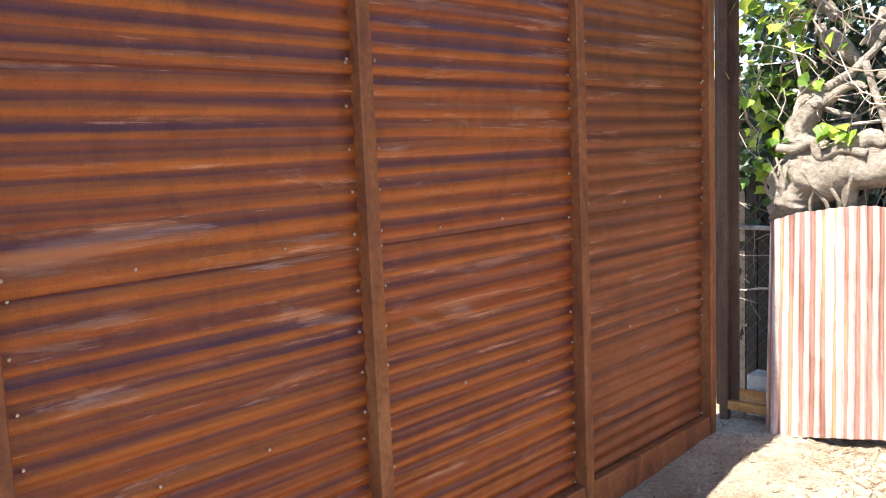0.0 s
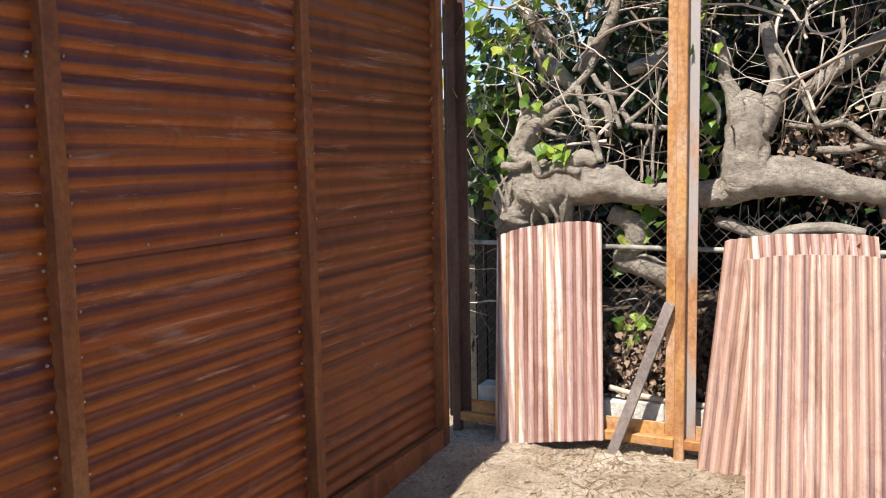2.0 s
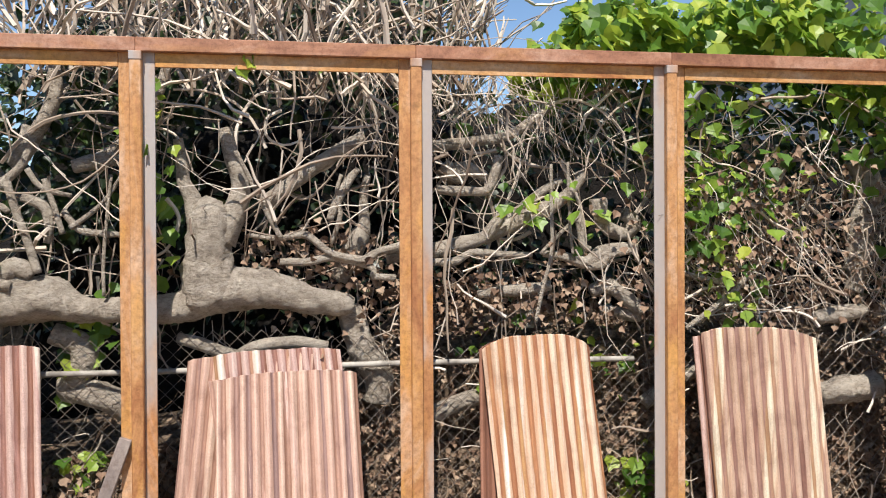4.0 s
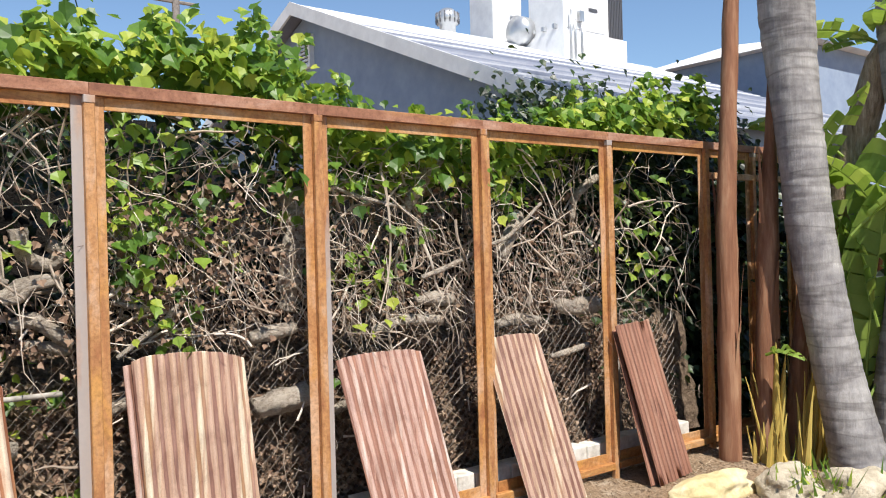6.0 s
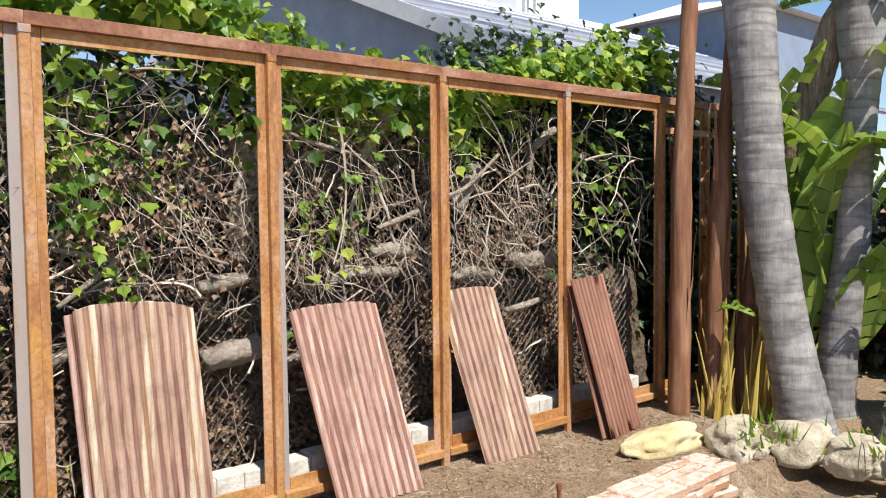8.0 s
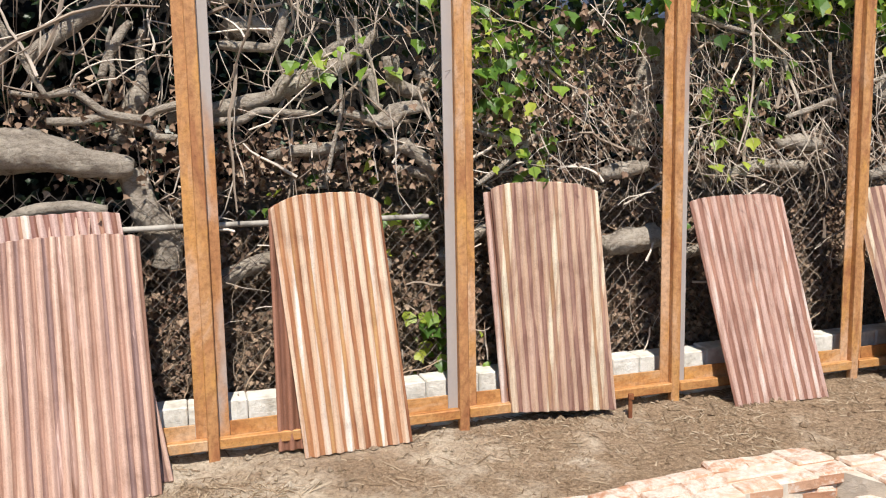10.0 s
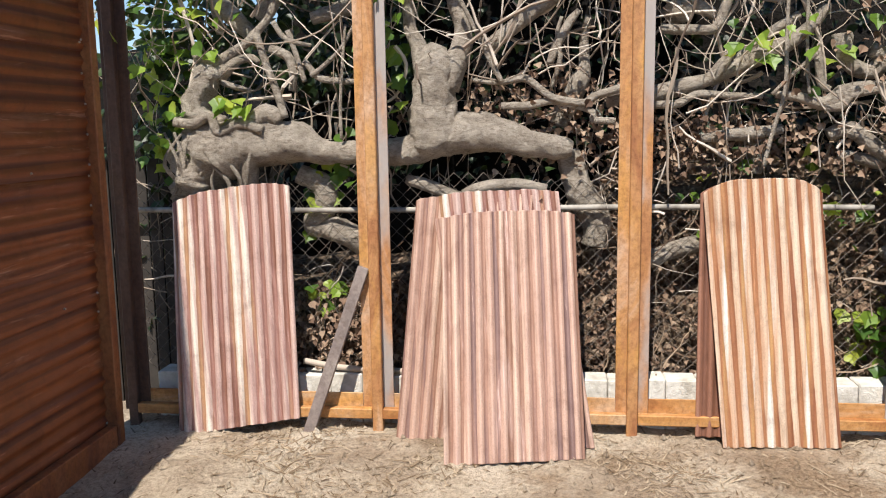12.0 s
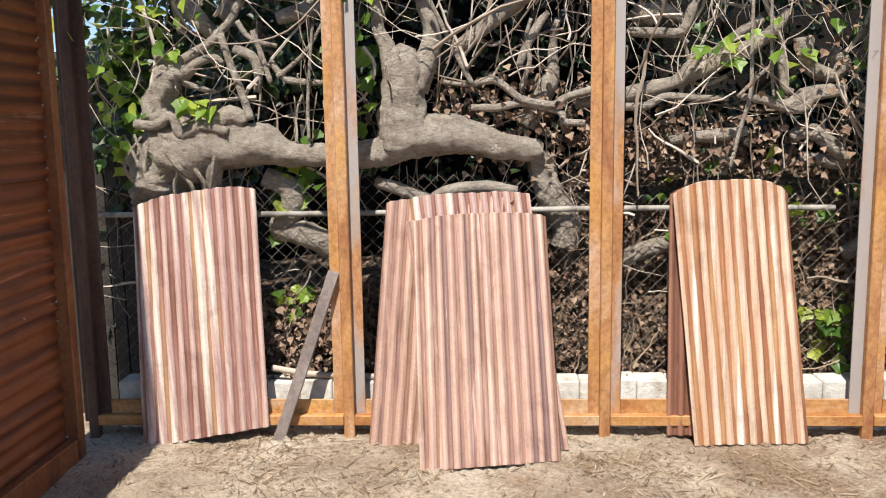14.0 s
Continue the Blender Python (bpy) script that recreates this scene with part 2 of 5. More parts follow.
M_BARK = make_vine_bark()
M_TWIG = simple("dry_twig", [(0.2, (0.14, 0.10, 0.074)), (0.42, (0.33, 0.26, 0.20)), (0.62, (0.52, 0.435, 0.355)), (0.85, (0.70, 0.62, 0.53))], 5, 0.8, 0, per="island")
M_ROOT = simple("brown_root", [(0.25, (0.10, 0.06, 0.04)), (0.5, (0.22, 0.145, 0.095)), (0.8, (0.40, 0.30, 0.21))], 5, 0.85, 0, per="island")
M_LITTER = simple("dead_leaves", [(0.25, (0.11, 0.066, 0.045)), (0.45, (0.22, 0.14, 0.095)), (0.66, (0.30, 0.21, 0.145)), (0.9, (0.44, 0.34, 0.25))], 20, 0.85, 0, per="island")
M_STRAW = simple("straw", [(0.25, (0.13, 0.085, 0.05)), (0.5, (0.27, 0.195, 0.125)), (0.8, (0.47, 0.37, 0.26))], 20, 0.85, 0, per="island")
# near-black: the shade inside the hedge is put into this colour
M_SHADE_CORE = simple("hedge_core", [(0.3, (0.005, 0.004, 0.003)), (0.6, (0.013, 0.010, 0.008)), (0.8, (0.028, 0.021, 0.016))], 7, 0.98, 1.0, 22, 0.08)
M_BANK = simple("leaf_litter_bank", [(0.3, (0.07, 0.047, 0.032)), (0.5, (0.20, 0.14, 0.095)), (0.7, (0.38, 0.28, 0.20))], 22, 0.95, 1.0, 60, 0.05)
M_CURB = simple("whitewashed_block", [(0.3, (0.42, 0.38, 0.32)), (0.5, (0.64, 0.60, 0.53)), (0.7, (0.76, 0.73, 0.67))], 9, 0.9, 0.8, 40, 0.01)
M_BRICK_KIT = Mat("worn_brick", 0.92, 0, 0.2)
_v = M_BRICK_KIT.mapped((1, 1, 1), shift=M_BRICK_KIT.shift(5, 9, 3))
_clay = M_BRICK_KIT.ramp(M_BRICK_KIT.random(), [(0.1, (0.46, 0.22, 0.12)), (0.5, (0.56, 0.31, 0.19)), (0.9, (0.62, 0.42, 0.30))])
_wash = M_BRICK_KIT.noise(11, 7, 0.7, _v, 0.5)
_up = M_BRICK_KIT.n.new("ShaderNodeSeparateXYZ")
M_BRICK_KIT.link(M_BRICK_KIT.n.new("ShaderNodeNewGeometry").outputs["Normal"], _up.inputs[0])
_wash = M_BRICK_KIT.math("ADD", _wash, M_BRICK_KIT.math("MULTIPLY", M_BRICK_KIT.math("ADD", _up.outputs[2], -0.45), 0.14))
M_BRICK_KIT.color(M_BRICK_KIT.mix(M_BRICK_KIT.ramp(_wash, [(0.46, (0.05,) * 3), (0.60, (0.85,) * 3)]), _clay, M_BRICK_KIT.ramp(M_BRICK_KIT.noise(40, 5, 0.7, _v), [(0.35, (0.55, 0.47, 0.38)), (0.6, (0.76, 0.70, 0.62))])))
M_BRICK_KIT.bump(M_BRICK_KIT.noise(30, 6, 0.75, _v), 0.9, 0.015)
M_BRICK = M_BRICK_KIT.m
M_MORTAR = simple("mortar", [(0.3, (0.45, 0.38, 0.30)), (0.7, (0.66, 0.58, 0.48))], 15, 0.95, 0.6, 60, 0.008)
M_ROCK = simple("pale_rock", [(0.3, (0.30, 0.25, 0.18)), (0.5, (0.52, 0.45, 0.34)), (0.7, (0.68, 0.62, 0.50))], 5, 0.9, 0.9, 22, 0.03)
M_YROCK = simple("yellow_stone", [(0.3, (0.42, 0.33, 0.16)), (0.5, (0.60, 0.50, 0.27)), (0.7, (0.70, 0.63, 0.44))], 5, 0.85, 0.8, 20, 0.02)


def leaf_mat(name, stops, trans=0.25):
    k = Mat(name, 0.42, 0, 0.5)
    r = k.math("ADD", k.math("MULTIPLY", k.island(), 0.75), k.math("MULTIPLY", k.noise(25, 3), 0.25))
    c = k.ramp(r, stops)
    k.color(c)
    tr = k.n.new("ShaderNodeBsdfTranslucent")
    k.link(k.mix(0.5, c, (0.30, 0.42, 0.04)), tr.inputs[0])
    mx = k.n.new("ShaderNodeMixShader")
    mx.inputs[0].default_value = trans
    k.link(k.b.outputs[0], mx.inputs[1])
    k.link(tr.outputs[0], mx.inputs[2])
    k.link(mx.outputs[0], k.n["Material Output"].inputs[0])
    return k.m


M_LEAF = leaf_mat("ivy_leaf", [(0.1, (0.04, 0.10, 0.02)), (0.35, (0.12, 0.24, 0.035)), (0.6, (0.28, 0.42, 0.06)), (0.85, (0.55, 0.60, 0.09))], 0.5)
# the dark shrub's own tone, and painted shade for leaves deep in the hedge
M_DARKLEAF = leaf_mat("shade_and_shrub_leaf", [(0.1, (0.006, 0.012, 0.005)), (0.5, (0.016, 0.032, 0.010)), (0.9, (0.045, 0.08, 0.02))], 0.1)
M_BANANA = leaf_mat("broad_palm_leaf", [(0.1, (0.14, 0.24, 0.045)), (0.5, (0.30, 0.42, 0.08)), (0.9, (0.50, 0.58, 0.14))], 0.45)
M_FROND = leaf_mat("palm_frond", [(0.1, (0.03, 0.06, 0.02)), (0.6, (0.07, 0.12, 0.03)), (0.95, (0.2, 0.22, 0.06))], 0.15)
M_STALK = simple("yellow_stalk", [(0.2, (0.20, 0.11, 0.035)), (0.5, (0.46, 0.33, 0.08)), (0.8, (0.60, 0.48, 0.14))], 6, 0.6, 0.2, 30, 0.005, (1, 1, 0.2), per="island")
M_SHEATH = simple("brown_sheath", [(0.3, (0.13, 0.055, 0.03)), (0.5, (0.24, 0.11, 0.06)), (0.7, (0.38, 0.22, 0.13))], 4, 0.75, 0.5, 20, 0.01, (3, 3, 0.3))


M_FIBRE = simple("torn_palm_fibre", [(0.3, (0.16, 0.11, 0.075)), (0.5, (0.36, 0.27, 0.20)), (0.7, (0.55, 0.45, 0.36))], 6, 0.85, 1.0, 14, 0.03, (5, 5, 0.6))


def make_palm_bark():
    k = Mat("grey_palm_bark", 0.9, 0, 0.2)
    base = k.ramp(k.noise(3.5, 6, 0.7), [(0.3, (0.15, 0.14, 0.145)), (0.5, (0.28, 0.265, 0.26)), (0.7, (0.42, 0.40, 0.385))])
    streak = k.noise(1.0, 5, 0.7, k.mapped((30, 30, 2.5)))
    base = k.mix(0.4, base, k.ramp(streak, [(0.35, (0.6, 0.57, 0.55)), (0.6, (1.05, 1.05, 1.05))]), "MULTIPLY")
    scar = k.noise(1.0, 3, 0.5, k.mapped((0.7, 0.7, 5.5)), 0.4)
    base = k.mix(0.6, base, k.ramp(scar, [(0.44, (1, 1, 1)), (0.49, (0.5, 0.48, 0.47)), (0.53, (1.1, 1.1, 1.1))]), "MULTIPLY")
    k.color(base).bump(k.math("ADD", streak, scar), 0.5, 0.012)
    return k.m


M_PALM = make_palm_bark()
M_STUCCO = simple("blue_grey_stucco", [(0.3, (0.21, 0.26, 0.36)), (0.7, (0.27, 0.33, 0.43))], 3, 0.9, 0.3, 120, 0.006)
M_WHITE = simple("weathered_white_paint", [(0.3, (0.62, 0.62, 0.63)), (0.6, (0.76, 0.76, 0.76)), (0.8, (0.82, 0.82, 0.82))], 2.5, 0.7, 0.2, 40, 0.01)
# one shingle in two copies: blue-grey for shade, white for sun glare
M_SHINGLE = simple("grey_shingle", [(0.3, (0.19, 0.21, 0.27)), (0.55, (0.27, 0.29, 0.36)), (0.75, (0.46, 0.47, 0.51))], 2.2, 0.55, 0.4, 60, 0.02, (1, 1, 1), per="random")
M_ROOFGLARE = simple("sun_glare_shingle", [(0.3, (0.50, 0.52, 0.56)), (0.5, (0.70, 0.71, 0.73)), (0.7, (0.82, 0.82, 0.82))], 4, 0.6, 0.3, 50, 0.01, (1, 1, 1))
M_METAL = simple("galvanised_sheet_metal", [(0.3, (0.42, 0.43, 0.44)), (0.7, (0.62, 0.63, 0.64))], 3, 0.35, 0.1, 30, 0.01, metal=0.7)
M_DARKMETAL = Mat("dark_grille", 0.5, 0.3).color((0.10, 0.10, 0.11)).m
M_WOODDARK = simple("dark_wood", [(0.3, (0.02, 0.017, 0.015)), (0.7, (0.06, 0.05, 0.042))], 6, 0.9, 0.3)
M_WOODPOLE = simple("grey_wood_pole", [(0.3, (0.14, 0.12, 0.11)), (0.7, (0.28, 0.25, 0.23))], 6, 0.9, 0.3)


# ---- mesh helpers ----
def mesh_ob(name, verts, faces, mat, parent=None, label="", smooth=False):
    me = bpy.data.meshes.new(name)
    me.from_pydata([(v[0] * K, v[1] * K, v[2] * K) for v in verts], [], [tuple(f) for f in faces])
    me.materials.append(mat)
    if smooth:
        me.polygons.foreach_set("use_smooth", [True] * len(me.polygons))
    me.update()
    ob = new(name, me)
    if parent is not None:
        ob.parent = parent
    if label:
        tagged(ob, label)
    return ob


def part(name, bm, mat, parent, label="", smooth=False):
    me = bpy.data.meshes.new(name)
    bm.transform(Matrix.Scale(K, 4))
    bm.to_mesh(me)
    bm.free()
    me.materials.append(mat)
    if smooth:
        me.polygons.foreach_set("use_smooth", [True] * len(me.polygons))
    ob = new(name, me)
    ob.parent = parent
    if label:
        tagged(ob, label)
    return ob


def thing(name, at, label, category, group="", kind="", rz=0.0):
    ob = new(name)
    ob.empty_display_size = 0.1
    ob.matrix_basis = pose(at[0] * K, at[1] * K, at[2] * K, 0, 0, rz)
    return tagged(ob, label, category, group, kind)


def box_bm(lo, hi, bevel=0.004, bm=None):
    bm = bm or bmesh.new()
    c = [(a + b) / 2 for a, b in zip(lo, hi)]
    s = [max(b - a, 1e-4) for a, b in zip(lo, hi)]
    r = bmesh.ops.create_cube(bm, size=1, matrix=Matrix.Translation(c) @ Matrix.Diagonal((*s, 1)))
    if bevel:
        es = list({e for v in r["verts"] for e in v.link_edges})
        bmesh.ops.bevel(bm, geom=es, offset=min(bevel, min(s) * 0.3), segments=1, affect="EDGES")
    return bm


class Bag:
    """Collects vertices and faces of many small pieces for one mesh."""

    def __init__(self):
        self.v, self.f, self.count = [], [], 0

    def add(self, verts, faces):
        self.v.append(np.asarray(verts, float))
        self.f.extend(tuple(i + self.count for i in f) for f in faces)
        self.count += len(verts)

    def tube(self, pts, radii, sides=5, cap=True, lump=0.0):
        pts = np.asarray(pts, float)
        n = len(pts)
        tang = np.gradient(pts, axis=0)
        tang /= np.linalg.norm(tang, axis=1)[:, None] + 1e-9
        ref = np.array((0.3, 0.9, 0.2)) if abs(tang[0][1]) < 0.8 else np.array((0.9, 0.1, 0.4))
        verts = []
        for i in range(n):
            a = np.cross(tang[i], ref)
            a /= np.linalg.norm(a) + 1e-9
            b = np.cross(tang[i], a)
            for s in range(sides):
                w = 2 * math.pi * s / sides
                r = radii[i]
                if lump:
                    p = pts[i] * 7.0 + a * math.cos(w) * 1.3 + b * math.sin(w) * 1.3
                    r *= 1 + lump * (noise.noise(Vector(p)) + 0.5 * noise.noise(Vector(p * 2.7)) + 0.3 * noise.noise(Vector(p * 6.5)))
                verts.append(pts[i] + r * (a * math.cos(w) + b * math.sin(w)))
        faces = [(i * sides + s, i * sides + (s + 1) % sides, (i + 1) * sides + (s + 1) % sides, (i + 1) * sides + s)
                 for i in range(n - 1) for s in range(sides)]
        if cap:
            faces += [tuple(range(sides))[::-1], tuple((n - 1) * sides + s for s in range(sides))]
        self.add(verts, faces)

    def make(self, name, mat, parent=None, label="", smooth=False):
        return mesh_ob(name, np.concatenate(self.v), self.f, mat, parent, label, smooth)


rng = np.random.default_rng(7)


def wander(start, way, length, n, jitter, droop=0.0):
    """A crooked line of n points from start."""
    p, d = np.array(start, float), np.array(way, float)
    d /= np.linalg.norm(d)
    out = [p.copy()]
    for _ in range(n - 1):
        d = d + rng.normal(0, jitter, 3) + np.array((0, 0, -droop))
        d /= np.linalg.norm(d)
        p = p + d * length / (n - 1)
        out.append(p.copy())
    return np.array(out)


def smooth_line(keys, n):
    """A smooth line through key points (x, y, z, radius), as n points and radii."""
    keys = np.asarray(keys, float)
    t = np.linspace(0, len(keys) - 1, n)
    out = []
    for u in t:
        i = min(int(u), len(keys) - 2)
        w = u - i
        p0, p1, p2, p3 = keys[max(i - 1, 0)], keys[i], keys[i + 1], keys[min(i + 2, len(keys) - 1)]
        out.append(0.5 * (2 * p1 + (p2 - p0) * w + (2 * p0 - 5 * p1 + 4 * p2 - p3) * w * w + (3 * p1 - p0 - 3 * p2 + p3) * w ** 3))
    out = np.array(out)
    return out[:, :3], np.maximum(out[:, 3], 0.002)

# ---- ground ----
def ground_z(x, y):
    z = -0.02 + 0.06 * min(0.0, max(y, -3.0))
    if y < -1.55 and x > 4.6:
        z -= 0.2 * min(1.0, (x - 4.6) / 0.5) * min(1.0, (-1.55 - y) / 0.12)
    z += 0.08 * math.exp(-((x - 0.85) / 0.55) ** 2 - ((y + 0.8) / 0.45) ** 2)
    return z + 0.028 * noise.noise(Vector((x * 1.9, y * 1.9, 0))) + 0.022 * noise.noise(Vector((x * 6, y * 6, 3))) + 0.008 * noise.noise(Vector((x * 17, y * 17, 5)))


def graded(lo, hi, a, b, step):
    far = [1.6 ** i for i in range(1, 15)]
    mid = list(np.arange(a, b + 1e-6, step))
    return [a - f for f in reversed(far) if a - f > lo] + mid + [b + f for f in far if b + f < hi]


gx, gy = graded(-500, 500, -1.5, 12.5, 0.055), graded(-500, 500, -6.5, 0.7, 0.055)
gv = [(x, y, ground_z(x, y) - (0.1 if y < -12 or y > 8 else 0)) for y in gy for x in gx]
nx = len(gx)
ground = mesh_ob("ground", gv, [(j * nx + i, j * nx + i + 1, (j + 1) * nx + i + 1, (j + 1) * nx + i) for j in range(len(gy) - 1) for i in range(nx - 1)], M_GROUND, smooth=True)
tagged(ground, "dry pale earth yard with straw and clods", "ground", kind="structure")

litter = Bag()
for _ in range(17000):
    x, y = rng.uniform(-0.0, 11.5), -abs(rng.normal(0.15, 1.0)) + 0.15
    if y < -3.6:
        continue
    if rng.random() < 0.12 + 0.12 * (x > 4) + 0.75 * (noise.noise(Vector((x * 1.4, y * 1.8, 9))) > 0.08):
        a, s = rng.uniform(0, math.pi), rng.uniform(0.015, 0.06) * (1 if rng.random() < 0.85 else 3.2)
        w = rng.uniform(0.0022, 0.007)
        c, d = math.cos(a), math.sin(a)
        z0 = ground_z(x, y) + 0.004
        z1 = ground_z(x + c * s, y + d * s) + rng.uniform(0.003, 0.018)
        litter.add([(x - d * w, y + c * w, z0), (x + d * w, y - c * w, z0), (x + c * s, y + d * s, z1), (x + c * s * 0.5, y + d * s * 0.5, (z0 + z1) / 2 + 0.006)], [(0, 1, 3), (1, 2, 3), (0, 3, 2)])
tagged(litter.make("straw_litter", M_STRAW), "dry straw and leaf scraps scattered on the earth", "straw litter", kind="stuff")
clods = Bag()
for _ in range(2600):
    x, y, r = rng.uniform(0.1, 9.5), rng.uniform(-2.3, 0.1), abs(rng.normal(0, 0.011)) + 0.005
    z = ground_z(x, y) + r * 0.2
    q = rng.uniform(0.6, 1.3, 6) * r
    clods.add([(x + q[0], y, z), (x - q[1], y, z), (x, y + q[2], z), (x, y - q[3], z), (x, y, z + q[4]), (x, y, z - q[5])], [(0, 2, 4), (2, 1, 4), (1, 3, 4), (3, 0, 4), (2, 0, 5), (1, 2, 5), (3, 1, 5), (0, 3, 5)])
tagged(clods.make("earth_clods", M_GROUND), "small crumbled clods and pebbles of dry earth", "clods", kind="stuff")

# ---- finished corrugated fence along the yard ----


def corrugated(width, length, arch=0.0, bow=0.0, nl=14, ragged=0.0, seed=0, shear=0.0, phase=0.0, pitch=WAVE):
    """A corrugated sheet: x across the waves, z along them, y its normal; the base is centred on the origin."""
    n = int(round(width / pitch * 9))
    ws = [0.0, 0.003] + [j / (nl - 2) for j in range(1, nl - 2)] + [0.997, 1.0]
    v = []
    for side in (0.0, 0.004):
        for j in range(nl + 1):
            w = ws[j]
            for i in range(n + 1):
                u = i / n
                x = (u - 0.5) * width
                top = arch * (1 - abs(2 * u - 1) ** 3.5) * w ** 3
                rag = ragged * noise.noise(Vector((x * 9, seed, w * 3))) * (w in (0.0, 1.0))
                wob = 0.006 * noise.noise(Vector((x * 2, w * 3, seed + 5.5)))
                y = -DEEP * math.sin(2 * math.pi * (x + phase) / pitch) - bow * (1 - (2 * u - 1) ** 2) * w + wob
                v.append((x + shear * w, y + side, w * length + top + rag))
    m, row = (nl + 1) * (n + 1), n + 1
    crest = [math.sin(2 * math.pi * ((i / n - 0.5) * width + phase) / pitch) for _ in range(2 * (nl + 1)) for i in range(n + 1)]
    f = []
    for j in range(nl):
        for i in range(n):
            a = j * row + i
            f.append((a, a + 1, a + row + 1, a + row))
            f.append((m + a, m + a + row, m + a + row + 1, m + a + 1))
    for j in (0, nl):
        for i in range(n):
            a = j * row + i
            f.append((a, m + a, m + a + 1, a + 1) if j == 0 else (a, a + 1, m + a + 1, m + a))
    for i in (0, n):
        for j in range(nl):
            a = j * row + i
            f.append((a, a + row, m + a + row, m + a) if i == 0 else (a, m + a, m + a + row, a + row))
    return v, f, crest


def mark_waves(ob, crest):
    """Keeps on each vertex how near it lies to a crest, for the paint and rust."""
    n = len(crest) // 2
    flat = [any(i < n for i in q.vertices) != all(i < n for i in q.vertices) for q in ob.data.polygons]
    ob.data.polygons.foreach_set("use_smooth", [not q for q in flat])
    ob.data.attributes.new("wave", "FLOAT", "POINT").data.foreach_set("value", crest)
    return ob


RIBS = [-0.30, -1.78, -3.265, -4.73, -6.2, -7.7]
fence_a = thing("corrugated_fence", (0, 0, 0), "finished fence of rusted corrugated steel sheets in a steel frame", "fence")
# posts and top rails get unseen depth, added to shade the corner post
for r in RIBS:
    box = box_bm((-0.20, r - 0.035, -0.32), (0.022, r + 0.035, 3.07), 0.006)
    part("post", box, M_STEEL_RIB, fence_a)
part("top_rail", box_bm((-0.2, RIBS[0] + 0.037, 3.0), (0.02, -0.03, 3.07), 0.005), M_STEEL_DARK, fence_a)
for a, b in zip(RIBS[1:], RIBS[:-1]):
    part("bottom_rail", box_bm((-0.05, a + 0.037, -0.3), (0.012, b - 0.037, 0.085), 0.005), M_STEEL_DARK, fence_a)
    part("top_rail", box_bm((-0.2, a + 0.045, 3.0), (0.02, b - 0.045, 3.07), 0.005), M_STEEL_DARK, fence_a)
    for z0, z1, lift in ((2.255, 3.03, 0.014), (1.57, 2.31, 0.006), (0.835, 1.625, -0.003), (0.05, 0.89, -0.012)):
        k = rng.uniform(-0.002, 0.002)
        v, f, crest = corrugated(z1 - z0, b - a - 0.05, seed=a * 3 + z0, nl=10, phase=(z0 + z1) / 2, pitch=0.084)
        # lay the waves level along the fence: across -> up, along -> the fence's line, normal -> the yard
        v = [(-y * 0.75 - 0.04 + lift, a + 0.025 + z, x + (z0 + z1) / 2 + k * (z - 0.7)) for x, y, z in v]
        s = mesh_ob("sheet", v, [tuple(reversed(q)) for q in f], M_WALL_PLAIN if a > -2 else M_WALL_SHEET, fence_a, smooth=True)
        mark_waves(s, crest)
        for zz in np.arange(z0 + 0.06, z1, 0.168):
            for yy in (a + 0.075, b - 0.075):
                if rng.random() < 0.75:
                    bm = bmesh.new()
                    bmesh.ops.create_cone(bm, cap_ends=True, segments=6, radius1=0.0075, radius2=0.005, depth=0.007, matrix=Matrix.Translation((-0.022 + lift, yy + rng.normal(0, 0.006), zz)) @ Matrix.Rotation(radians(90), 4, "Y"))
                    part("screw", bm, M_SCREW, s)
    for zz in (0.86, 1.595, 2.28):
        for w in (0.33, 0.66):
            bm = bmesh.new()
            bmesh.ops.create_cone(bm, cap_ends=True, segments=6, radius1=0.008, radius2=0.0055, depth=0.009, matrix=Matrix.Translation((-0.026, a + (b - a) * w + rng.normal(0, 0.05), zz + 0.015)) @ Matrix.Rotation(radians(90), 4, "Y"))
            part("screw", bm, M_SCREW, fence_a)

# ---- open steel frame ----
SPAN = 1.52
frame_b = thing("fence_frame", (0, 0, 0), "open frame of rusted steel posts and rails awaiting its sheets", "fence frame")
POSTS = [-0.045] + [SPAN * i for i in range(1, 7)] + [10.63, 11.49, 12.3]


def steel_post(x, i):
    # the corner post takes the steel with shade in its colour
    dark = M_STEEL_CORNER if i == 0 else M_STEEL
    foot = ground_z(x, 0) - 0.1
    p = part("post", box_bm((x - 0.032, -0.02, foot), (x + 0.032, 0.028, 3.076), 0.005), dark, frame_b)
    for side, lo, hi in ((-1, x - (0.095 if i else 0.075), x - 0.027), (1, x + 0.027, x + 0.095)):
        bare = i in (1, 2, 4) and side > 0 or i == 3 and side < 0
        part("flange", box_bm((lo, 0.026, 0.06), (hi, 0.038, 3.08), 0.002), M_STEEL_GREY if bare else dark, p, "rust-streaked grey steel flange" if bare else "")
    part("cap", box_bm((x - 0.034, -0.024, 3.03), (x + 0.034, 0.020, 3.0765), 0.003), M_STEEL_GREY, p)


for i, x in enumerate(POSTS):
    steel_post(x, i)
